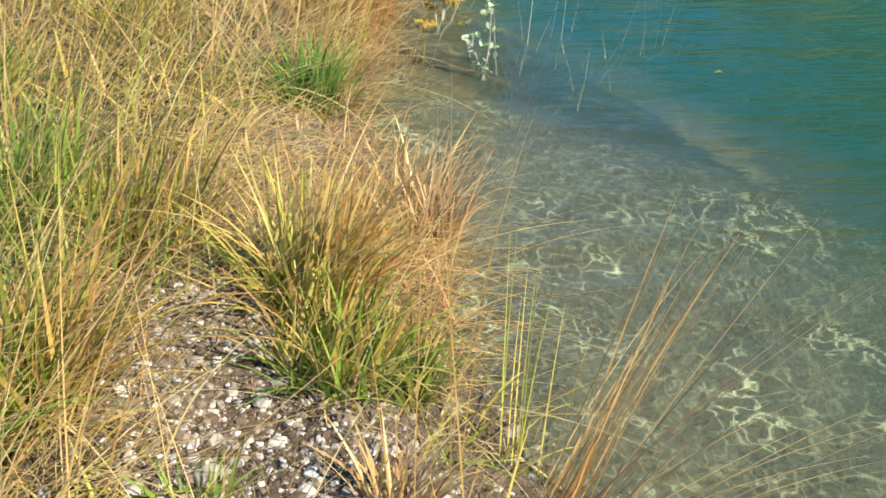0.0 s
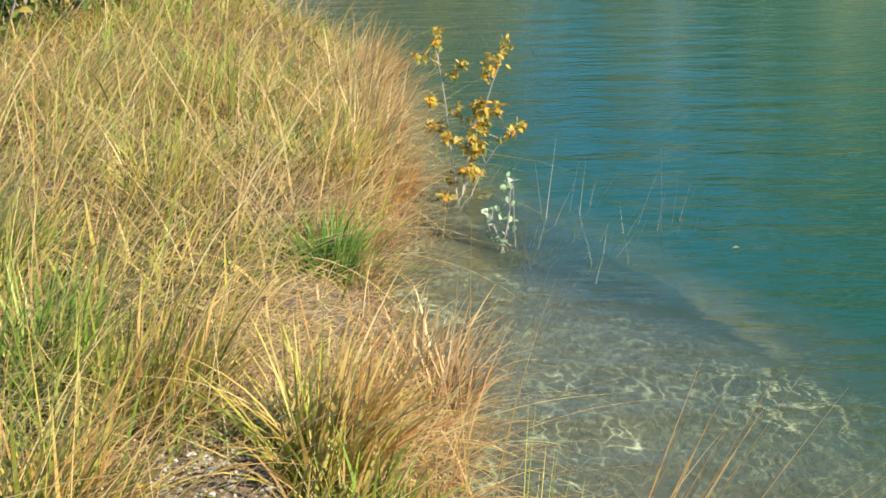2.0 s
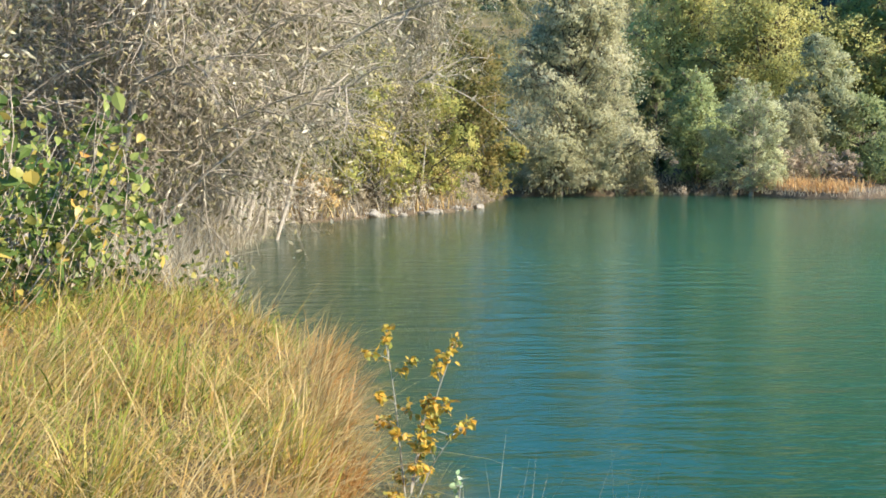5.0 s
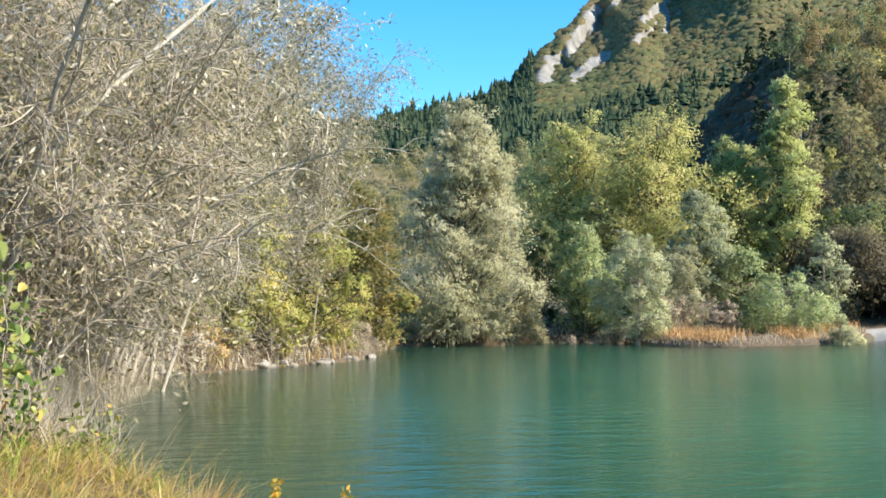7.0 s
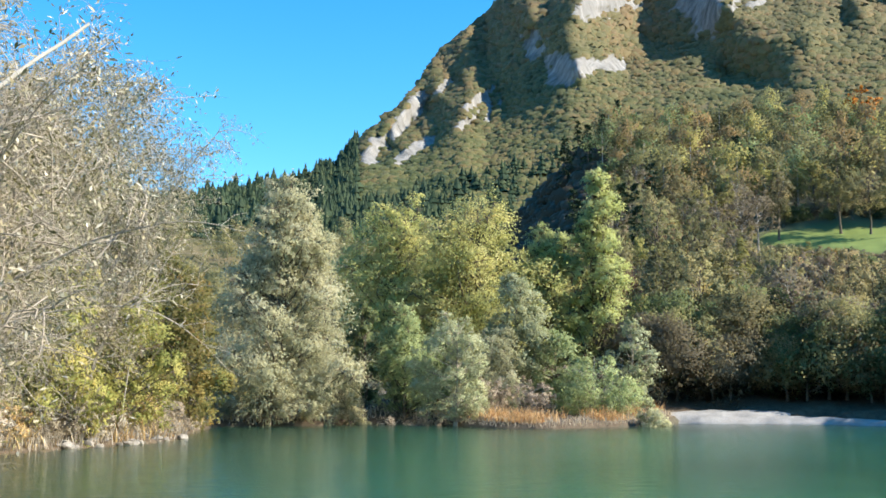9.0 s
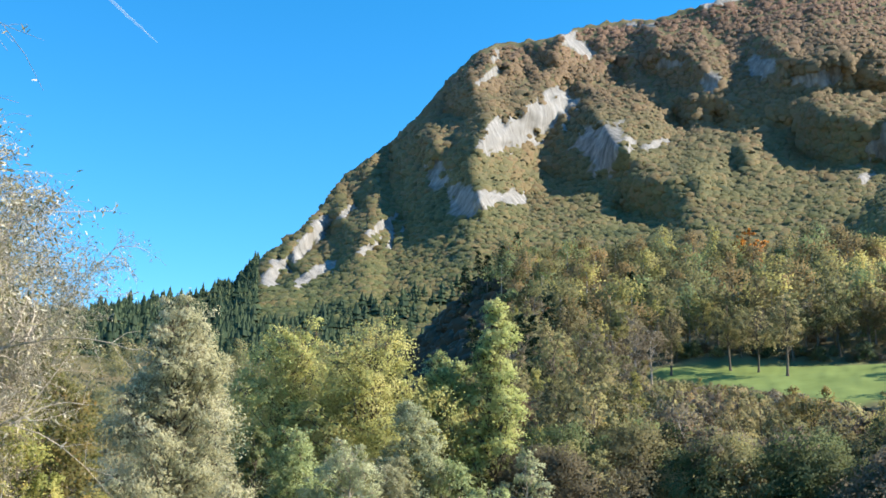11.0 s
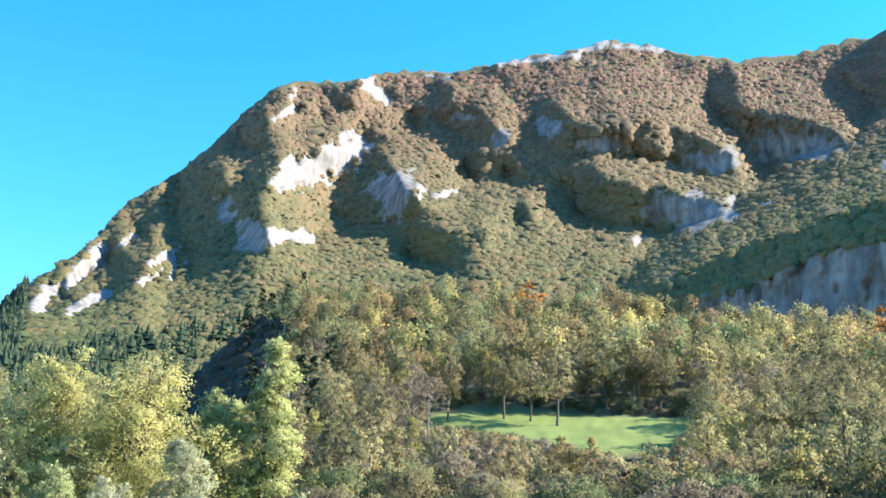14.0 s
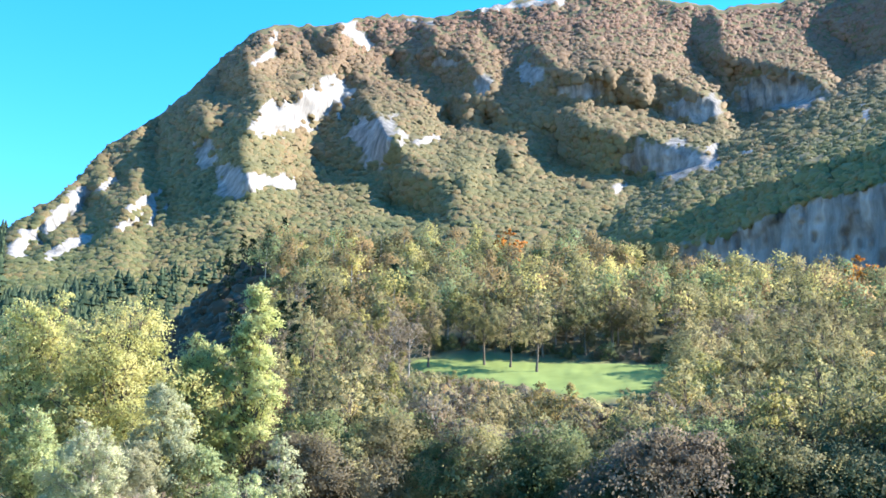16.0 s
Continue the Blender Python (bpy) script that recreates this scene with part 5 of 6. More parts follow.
F_PALE = foliage("pale_reed", [(0.1, (0.3, 0.25, 0.18)), (0.5, (0.48, 0.43, 0.34)), (0.9, (0.62, 0.58, 0.5))], 0.3, 0.6, 0.5, 0.3)
F_TURF = foliage("bank_grass", [(0.12, (0.06, 0.09, 0.018)), (0.28, (0.24, 0.28, 0.045)), (0.48, (0.47, 0.42, 0.09)), (0.68, (0.58, 0.4, 0.14)), (0.84, (0.7, 0.53, 0.26)), (0.95, (0.2, 0.11, 0.05))], 0.3, 1.6, 0.45, 0.26)
F_LUSH = foliage("green_grass", [(0.05, (0.08, 0.17, 0.025)), (0.4, (0.24, 0.36, 0.06)), (0.65, (0.43, 0.46, 0.1)), (0.82, (0.52, 0.43, 0.17)), (0.97, (0.28, 0.18, 0.09))], 0.15, 3, 0.4, 0.35)
F_VIVID = foliage("vivid_grass", [(0.1, (0.06, 0.18, 0.025)), (0.5, (0.14, 0.31, 0.05)), (0.9, (0.3, 0.42, 0.1))], 0.1, 3, 0.4, 0.4)
F_YELLOW = foliage("yellow_grass", [(0.05, (0.156, 0.202, 0.0322)), (0.3, (0.386, 0.368, 0.0644)), (0.5, (0.57, 0.46, 0.11)), (0.68, (0.607, 0.423, 0.147)), (0.85, (0.506, 0.285, 0.092)), (0.97, (0.276, 0.147, 0.0644))], 0.15, 3, 0.45, 0.3)
F_RUSTY = foliage("rusty_grass", [(0.1, (0.4, 0.19, 0.06)), (0.5, (0.62, 0.36, 0.12)), (0.9, (0.72, 0.5, 0.24))], 0.3, 3, 0.5, 0.4)

meadow_grass("dry_sedge", (17, 56), (40, 78), 34000, 0.85, F_SEDGE, "orange dry sedge along the spit's waterline",
             lambda x, y, rg: (shore(x, y) > 0.7) & (shore(x, y) < 4.6 + 1.5 * fbm(x / 3, y / 3, 2, 8)) & (fbm(x / 1.5, y / 1.5, 3, 18) > -0.1) & (x / y > 0.31), 301, 0.05, 1.8)
meadow_grass("shore_grass", (-30, 24), (16, 90), 22000, 0.8, F_STRAW, "dry straw-coloured grass on the far bank",
             lambda x, y, rg: (shore(x, y) > 0.3) & (rg.random(len(x)) < np.exp(-shore(x, y) / 9)), 302, 0.06)
meadow_grass("spit_grass", (5, 56), (40, 80), 16000, 0.45, F_SCRUB, "short dull grass at the spit's waterline",
             lambda x, y, rg: (shore(x, y) > 0.02) & (shore(x, y) < 2.6), 303, 0.045, 1.6)

for ob, _ in [*PROTO, (SPRUCE, 0), OAK]:
    for o in (*ob.children_recursive, ob):
        bpy.data.objects.remove(o)

# ---- the promontory ----
F_SHRUB = foliage("dry_willow_leaves", [(0.05, (0.14, 0.15, 0.06)), (0.35, (0.27, 0.25, 0.12)), (0.6, (0.42, 0.38, 0.23)), (0.84, (0.64, 0.61, 0.47)), (0.97, (0.85, 0.83, 0.7))], 0.25, 0.5, 0.4, 0.25)
F_VINE = foliage("vine_leaves", [(0.1, (0.05, 0.09, 0.022)), (0.45, (0.12, 0.18, 0.05)), (0.72, (0.26, 0.3, 0.09)), (0.88, (0.45, 0.34, 0.09)), (0.97, (0.48, 0.2, 0.07))], 0.2, 1.0, 0.35, 0.35)


def old_willow(name, at, reach, seed, label, heading0, heading1, limbs_n, lean0, lean1, leaf_n):
    """A leaning many-stemmed willow, half bare: arching limbs, side shoots, fine twigs, and pale narrow leaves."""
    rg = np.random.default_rng(seed)
    e = thing(name, at, label, "shrub")
    a = np.radians(rg.uniform(heading0, heading1, limbs_n))
    lean = np.radians(rg.uniform(lean0, lean1, limbs_n))
    L = reach * rg.uniform(0.65, 1.1, limbs_n) * (1 - 0.55 * np.maximum(0, np.degrees(lean) - 35) / 50 * (0.5 + 0.5 * np.sin(a + 0.6)))
    foot = np.stack([rg.normal(0, 0.7, limbs_n), rg.normal(0, 0.9, limbs_n), np.full(limbs_n, -0.3)], -1)
    way = np.stack([np.sin(a) * np.sin(lean), np.cos(a) * np.sin(lean), np.cos(lean)], -1)
    tip = foot + way * L[:, None]
    mid = foot + way * L[:, None] * 0.55 + np.stack([L * 0, L * 0, L * 0.2], -1) + rg.normal(0, 0.35, (limbs_n, 3))
    k = 12
    paths = bezier(foot, mid, tip, k) + np.cumsum(rg.normal(0, 0.05, (limbs_n, k, 3)), 1)
    r = 0.06 * (L / reach)[:, None] * np.linspace(1, 0.16, k)[None] * rg.uniform(0.7, 1.4, (limbs_n, 1))
    for i in range(limbs_n):
        v, f = tubes(paths[i:i + 1], r[i:i + 1], 6)
        solid("limb", mesh_of("limb", v, f, True), M_PALEBARK, e)
    sets = []
    n = 34
    t = rg.uniform(0.18, 1.0, (limbs_n, n))
    i0 = np.clip((t * (k - 1)).astype(int), 0, k - 2)
    fr = (t * (k - 1) - i0)[..., None]
    row = np.arange(limbs_n)[:, None]
    p0 = (paths[row, i0] * (1 - fr) + paths[row, i0 + 1] * fr).reshape(-1, 3)
    dirn = unit(np.repeat(way, n, 0) * 0.7 + rg.normal(0, 0.75, (limbs_n * n, 3)) + [0, 0, 0.1])
    len1 = rg.uniform(0.9, 2.9, (len(p0), 1)) * (1.15 - 0.5 * t.reshape(-1, 1))
    p2 = p0 + dirn * len1 - np.array([0, 0, 0.22]) * len1 ** 1.5 * rg.uniform(0, 1.4, (len(p0), 1))
    p1 = p0 + dirn * len1 * 0.5 + rg.normal(0, 0.12, p0.shape)
    sh = bezier(p0, p1, p2, 5)
    sets.append(tubes(sh, rg.uniform(0.009, 0.02, (len(p0), 1)) * np.linspace(1, 0.4, 5)[None], 4))
    m = 9
    t2 = rg.integers(1, 5, (len(p0), m))
    q0 = sh[np.arange(len(p0))[:, None], t2].reshape(-1, 3)
    d2 = unit(np.repeat(dirn, m, 0) * 0.6 + rg.normal(0, 0.7, q0.shape))
    l2 = rg.uniform(0.3, 1.1, (len(q0), 1))
    q2 = q0 + d2 * l2 - np.array([0, 0, 0.3]) * l2 ** 2 * rg.uniform(0, 1.5, (len(q0), 1))
    tw = bezier(q0, q0 + d2 * l2 * 0.5 + rg.normal(0, 0.05, q0.shape), q2, 3)
    sets.append(tubes(tw, rg.uniform(0.003, 0.0075, (len(q0), 1)) * np.linspace(1, 0.5, 3)[None], 3))
    v, f = join(sets)
    tagged(solid("twig_mass", mesh_of("twig_mass", v, f, True), M_TWIG, e, "tangle of grey bare twigs"), kind="stuff")
    pick = rg.integers(0, len(q0), leaf_n)
    u = rg.random((leaf_n, 1))
    lp = tw[pick, 0] * (1 - u) + tw[pick, 2] * u + rg.normal(0, 0.05, (leaf_n, 3))
    v, f = leaves(lp, 0.17, 0.05, rg, d2[pick] * 0.5 - [0, 0, 0.5], 0.8)
    solid("foliage", mesh_of("foliage", v, f), F_SHRUB, e)
    return e


near_willow = old_willow("old_willow", at_(-15.5, 24), 10.6, 401, "old half-bare willow with pale dry leaves leaning over the lake", 10, 160, 50, 6, 66, 28000)
old_willow("old_willow", at_(-23, 21), 9.5, 402, "grey tangled willow thicket on the bank", 0, 360, 24, 5, 70, 22000)
old_willow("old_willow", at_(-10.2, 33), 10.5, 403, "half-bare willow farther along the bank with silvery leaves", 40, 190, 40, 2, 44, 46000)

old_willow("old_willow", at_(-10.0, 31), 12.5, 404, "tall leaning willow with dry silvery leaves against the sky", 20, 140, 52, 2, 36, 62000)
old_willow("old_willow", at_(-2.0, 48), 15.0, 406, "half-leafless willow on the promontory leaning out over the lake", 65, 115, 28, 5, 29, 28000)

# two dead limbs that reach out of the near one's crown
for (a0, e0), (a1, e1), thick in [((-13.0, 7.6), (-1.6, 18.7), 0.07), ((-13.5, 12.0), (-5.6, 18.6), 0.042)]:
    ends = [np.array([20.5 * math.sin(radians(a)), 20.5 * math.cos(radians(a)), 2.1 + 20.5 * math.tan(radians(e))]) - np.array(near_willow.location) for a, e in ((a0, e0), (a1, e1))]
    path = bezier(ends[0], (ends[0] + ends[1]) / 2 + [0, 0, 0.18], ends[1], 10) + np.cumsum(np.random.default_rng(405).normal(0, 0.025, (1, 10, 3)), 1)
    path[0, 0] = (-0.2, -0.1, 1.6)
    v, f = tubes(path, thick * np.linspace(1, 0.45, 10)[None], 7)
    solid("limb", mesh_of("limb", v, f, True), M_DEADWOOD, near_willow, "bare whitened limb")
tree("bare_tree", at_(-13, 38), 15.5, 1.0, 5.5, 44, 9000, 0.17, 0.08, F_DULL, M_BARK, 419, "tall brown half-bare tree behind the willow thicket", shape="oval", hollow=0.3)
tree("bare_tree", at_(-20, 33), 13.5, 1.0, 5.5, 44, 9000, 0.17, 0.08, F_DULL, M_BARK, 420, "brown half-bare tree behind the willow thicket", shape="oval", hollow=0.3)
tree("golden_tree", at_(-2.6, 45.7), 7.6, 0.2, 2.6, 36, 12000, 0.15, 0.09, F_LEMON, M_BARK, 416, "yellow-green leafy shrub in front of the golden tree", "shrub", shape="oval", hollow=0.35)
tree("golden_tree", at_(0.9, 50.4), 7.6, 0.2, 2.8, 36, 12000, 0.15, 0.09, F_LEMON, M_BARK, 417, "yellow-green leafy shrub at the promontory's tip", "shrub", shape="oval", hollow=0.35)
tree("golden_tree", at_(-5.2, 46), 6.2, 0.2, 2.6, 32, 9000, 0.15, 0.09, F_GOLD, M_BARK, 418, "golden leafy shrub under the leaning willow", "shrub", shape="dome", hollow=0.35)
tree("golden_tree", at_(2.0, 62), 10.8, 0.3, 4.4, 44, 15000, 0.24, 0.14, F_GOLD, M_BARK, 410, "golden and green autumn tree on the promontory", shape="oval", droop=0.3, hollow=0.35)
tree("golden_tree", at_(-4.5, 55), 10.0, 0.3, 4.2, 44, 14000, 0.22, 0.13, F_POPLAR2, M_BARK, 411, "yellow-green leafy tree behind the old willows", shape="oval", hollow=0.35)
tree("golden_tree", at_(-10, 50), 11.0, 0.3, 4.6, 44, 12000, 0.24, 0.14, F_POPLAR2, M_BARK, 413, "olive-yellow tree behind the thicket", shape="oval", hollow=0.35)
tree("golden_tree", at_(-16, 42), 11.0, 0.3, 4.6, 44, 12000, 0.24, 0.14, F_OLIVE, M_BARK, 414, "olive autumn tree behind the thicket", shape="oval", hollow=0.35)
tree("golden_tree", at_(-24, 34), 9.0, 0.3, 4.6, 44, 12000, 0.24, 0.14, F_OLIVE, M_BARK, 415, "olive autumn tree behind the thicket", shape="oval", hollow=0.35)
tree("golden_tree", at_(4.4, 66), 6.5, 0.1, 2.4, 26, 7000, 0.22, 0.12, F_GOLD, M_BARK, 412, "small golden bush beside the weeping willow", "shrub", shape="dome", hollow=0.35)
for i, (az, r, h, w) in enumerate([(-7.6, 42, 2.6, 1.6), (-4.0, 46, 2.8, 1.7), (-0.8, 50, 2.4, 1.6), (1.8, 54, 2.6, 1.6), (3.4, 57, 2.2, 1.3), (-11, 38, 3.2, 2.0), (-5.8, 41.5, 1.7, 1.3), (-4.6, 43, 2.0, 1.4), (-2.4, 45.8, 1.6, 1.2), (-1.4, 47.2, 2.0, 1.4), (0.4, 49.0, 1.5, 1.2), (1.2, 50.6, 1.9, 1.3), (2.6, 52.6, 1.6, 1.2), (-9.4, 36, 2.2, 1.6), (-8.4, 37.5, 1.8, 1.4)]):
    tree("dry_bush", at_(az, r), h, 0.05, w, 16, 3600, 0.12, 0.05, (F_SCRUB, F_PALE, F_PALE, F_STRAW)[i % 4], M_TWIG, 420 + i, "dry pale bush at the foot of the promontory", "bush", "dome", group="dry bushes on the promontory", hollow=0.25)
meadow_grass("promontory_grass", (-9, 30), (5, 60), 15000, 0.75, F_PALE, "pale dry reeds on the promontory's edge", lambda x, y, rg: (shore(x, y) > 0.1) & (shore(x, y) < 4), 430, 0.035)
meadow_grass("thicket_reed", (-9, 15.5), (-2, 34), 15000, 1.2, F_PALE, "pale dry reeds under the willow thicket", lambda x, y, rg: (shore(x, y) > -0.4) & (shore(x, y) < 1.8), 432, 0.016, 1.8)
meadow_grass("promontory_sedge", (-3, 42), (5, 60), 8000, 0.75, F_SEDGE, "orange dry sedge at the promontory's tip", lambda x, y, rg: (shore(x, y) > 0.3) & (shore(x, y) < 3.6) & (fbm(x / 1.5, y / 1.5, 2, 3) > 0.12), 431, 0.035, 2.0)


def stone_mesh(seed, flat=0.7):
    """An angular stone, about one metre across."""
    rg = np.random.default_rng(seed)
    bm = bmesh.new()
    bmesh.ops.create_icosphere(bm, subdivisions=2, radius=0.5)
    cuts = unit(rg.normal(size=(9, 3)))
    for vtx in bm.verts:
        p = np.array(vtx.co)
        for c in cuts:
            over = p @ c - 0.36
            if over > 0:
                p = p - c * over * 0.85
        vtx.co = Vector(p * [1, rg.uniform(0.97, 1.03) * 0.85, flat])
    me = bpy.data.meshes.new("stone")
    bm.to_mesh(me)
    bm.free()
    return me


M_BOULDER = grainy("weathered_limestone", [(0.3, (0.13, 0.12, 0.1)), (0.5, (0.27, 0.25, 0.22)), (0.7, (0.47, 0.45, 0.41))], 3, 30, distance=0.01)
ROCKS = [stone_mesh(500 + i) for i in range(5)]
rr = random.Random(9)
SHORE_LINE = [(-5.2, 38), (-1, 44.2), (2.2, 48.5), (3.9, 53)]
# the stones lie in loose heaps with bare bank between them
for _ in range(11):
    i, t = rr.randrange(3), rr.random()
    (ax, ay), (bx, by) = SHORE_LINE[i], SHORE_LINE[i + 1]
    for _ in range(rr.randint(2, 9)):
        k = t + rr.gauss(0, 0.08)
        back = abs(rr.gauss(0, 0.5))
        x, y = ax + (bx - ax) * k - back * 0.8 + 0.1, ay + (by - ay) * k + back * 0.6
        w = 0.12 + 0.5 * rr.random() ** 2.2
        o = solid("boulder", ROCKS[rr.randrange(5)], M_BOULDER)
        o.matrix_basis = Matrix.Translation((x, y, max(0.0, float(height(x, y))) + w * 0.1)) @ Matrix.Rotation(rr.uniform(0, 6.28), 4, "Z") @ Matrix.Rotation(rr.uniform(-0.5, 0.5), 4, "X") @ Matrix.Diagonal((w, w * rr.uniform(0.6, 1), w * rr.uniform(0.5, 1), 1))
        tagged(o, "pale limestone boulder at the promontory's waterline", "rock", "boulders along the promontory")

# leafy climber at the near end of the thicket
def climber(name, at, seed, label, wide, tall, n_stem, leaf_n, size):
    rg = np.random.default_rng(seed)
    e = thing(name, at, label, "shrub")
    a = rg.uniform(0, 6.28, n_stem)
    q = wide * np.sqrt(rg.random(n_stem))
    foot = np.stack([np.cos(a) * q * 0.6, np.sin(a) * q * 0.6, np.full(n_stem, -0.1)], -1)
    h = tall * rg.uniform(0.5, 1.05, n_stem)
    tip = foot + np.stack([np.cos(a) * q * 0.8, np.sin(a) * q * 0.8, h], -1)
    mid = (foot + tip) / 2 + rg.normal(0, 0.25, foot.shape)
    st = bezier(foot, mid, tip, 8) + np.cumsum(rg.normal(0, 0.03, (n_stem, 8, 3)), 1)
    for one in st:
        v, f = tubes(one[None], 0.012 * np.linspace(1, 0.35, 8)[None] * rg.uniform(0.6, 1.3), 4)
        solid("stem", mesh_of("stem", v, f, True), M_TWIG, e)
    i, t = rg.integers(0, n_stem, leaf_n), rg.random((leaf_n, 1)) ** 0.8 * 6.99
    k = t[:, 0].astype(int)
    p = st[i, k] * (1 - t + k[:, None]) + st[i, k + 1] * (t - k[:, None]) + rg.normal(0, 0.09, (leaf_n, 3))
    size = size * np.exp(rg.normal(-0.05, 0.3, (leaf_n, 1)))
    v, f = broad_leaves(p, size * 1.1, size * 0.85, rg, np.array([0.1, -0.4, -0.25]))
    solid("foliage", mesh_of("foliage", v, f), F_VINE, e)
    return e


climber("bramble", at_(-19.5, 13.6), 450, "tall bramble with green and yellow autumn leaves", 1.5, 2.7, 60, 1900, 0.105)
climber("bramble", at_(-15.4, 14.6), 451, "slim bramble shoot with yellowing leaves by the water", 0.7, 1.5, 22, 520, 0.09)
climber("bramble", at_(-11.0, 15.6), 452, "low green bramble at the water's edge", 0.6, 0.7, 16, 260, 0.08)
climber("bramble", at_(-25, 12), 453, "dense bramble with green and orange leaves", 1.8, 2.6, 60, 2200, 0.105)

# ---- the near bank ----
def bare(x, y):
    """Where gravel shows through the grass."""
    return (1 - step(0.5, 1.0, np.hypot((x + 0.42) / 0.62, (y - 1.85) / 1.0))) + 0.8 * (1 - step(0.5, 1.0, np.hypot((x + 0.75) / 0.35, (y - 2.7) / 0.55))) + 0.95 * (1 - step(0.6, 1.0, np.hypot((x + 0.6) / 0.36, (y - 4.75) / 0.5)))


def trodden(x, y):
    """Where the grass lies low beside the water."""
    return 1 - step(0.55, 1.15, np.hypot((x + 0.5) / 0.62, (y - 4.15) / 0.85))


def bank(x, y, rg, lo=0.06, cover=0.93):
    d = shore(x, y)
    return (d > lo) & (rg.random(len(x)) > bare(x, y) * cover)


def lean_grass(name, n, x0, x1, tall, width, mat, label, seed, bias=0.5, bend=(0.2, 1.5), k=5, keep=None, heading=0.5, lo=0.06, lean=(0.05, 0.6), cover=0.93):
    rg = np.random.default_rng(seed)
    x, y = rg.uniform(x0[0], x1[0], n), x0[1] + (x1[1] - x0[1]) * rg.random(n) ** 1.5
    ok = bank(x, y, rg, lo, cover)
    if keep:
        ok &= keep(x, y, rg)
    x, y = x[ok], y[ok]
    m = len(x)
    clump = fbm(x * 1.1, y * 1.1, 2, seed % 50)
    head = np.where(rg.random(m) < bias, heading + rg.normal(0, 0.7, m), rg.uniform(0, 6.28, m)) + clump * 0.8
    L = tall * rg.uniform(0.4, 1.45, m) * (1 + 0.55 * clump) * (1 - 0.55 * trodden(x, y))
    v, f = blades(np.stack([x, y, height(x, y) - 0.01], -1), head, L, rg.uniform(*lean, m), rg.uniform(*bend, m), width * np.exp(rg.normal(0, 0.28, m)), k)
    return tagged(solid(name, mesh_of(name, v, f), mat), label, "grass", kind="stuff")


lean_grass("thatch", 28000, (-4.2, 1.0), (0.4, 9), 0.17, 0.0042, F_THATCH, "matted dead straw between the tufts", 601, 0.2, (0.9, 2.6), 3, None, 0.4, -0.05, (0.3, 1.4), 0.45)
lean_grass("bank_grass", 19500, (-4.2, 1.0), (0.2, 10), 0.34, 0.0098, F_TURF, "long yellow and green grass on the bank", 602, 0.72, (0.2, 1.6), 7, lambda x, y, rg: rg.random(len(x)) < (0.7 + 0.8 * fbm(x * 1.6, y * 1.6, 2, 70)) * (0.45 + 0.55 * step(0.1, 0.4, shore(x, y))), 0.2, 0.06, (0.35, 1.6))
lean_grass("trodden_straw", 9000, (-1.3, 3.3), (0.15, 5.3), 0.3, 0.005, F_STRAW, "flattened pale straw beside the water", 613, 0.6, (0.2, 1.0), 4, lambda x, y, rg: rg.random(len(x)) < trodden(x, y) * 1.2, 0.4, -0.02, (1.0, 1.5), 0.3)
lean_grass("green_grass", 12000, (-4.2, 1.2), (-0.4, 10), 0.3, 0.009, F_LUSH, "fresh green grass among the dry tufts", 603, 0.35, (0.4, 2.0), 5, lambda x, y, rg: fbm(x * 1.3, y * 1.3, 2, 77) > 0.25)
lean_grass("straw_stem", 4600, (-3.6, 1.2), (0.0, 9), 0.74, 0.005, F_STRAW, "long arching straw stems", 604, 0.8, (0.3, 1.3), 8, None, 0.45, 0.06, (0.4, 1.2))
lean_grass("orange_stem", 1900, (-3.6, 1.2), (0.05, 9), 0.85, 0.0046, F_RUSTY, "long orange grass stems arching towards the lake", 609, 0.9, (0.2, 0.9), 8, None, 0.5, 0.04, (0.45, 1.1))
lean_grass("edge_grass", 6500, (-1.3, 3.0), (0.3, 10), 0.5, 0.004, F_RUSTY, "rust-coloured grass leaning over the water", 605, 0.6, (0.2, 1.8), 7, lambda x, y, rg: shore(x, y) < 0.35, 0.3, -0.04, (0.2, 1.3))
lean_grass("farther_grass", 17000, (-8, 7.5), (-0.4, 17), 0.45, 0.011, F_YELLOW, "long straw and green grass farther along the bank", 606, 0.45, (0.6, 2.4), 5, None, 0.3, 0.06, (0.2, 1.5))
lean_grass("farther_straw", 5600, (-7, 5), (-0.4, 17), 0.9, 0.0075, F_STRAW, "tall dry grass along the bank", 607, 0.8, (0.5, 1.5), 8, None, 0.4, 0.06, (0.4, 1.3))

lean_grass("farther_green", 17000, (-8, 4.5), (-0.5, 15), 0.46, 0.0105, F_LUSH, "fresh green patches in the straw along the bank", 611, 0.4, (0.4, 2.0), 5, lambda x, y, rg: fbm(x * 0.9, y * 0.9, 2, 78) > 0.02)
lean_grass("rear_grass", 24000, (-9, -5), (0.6, 1.5), 0.32, 0.014, F_TURF, "long yellow and green grass on the bank", 608, 0.4, (0.4, 2.0), 3)
lean_grass("side_grass", 12000, (-9, 1.0), (-4.0, 10), 0.34, 0.014, F_TURF, "long yellow and green grass away from the water", 612, 0.4, (0.4, 2.0), 3)


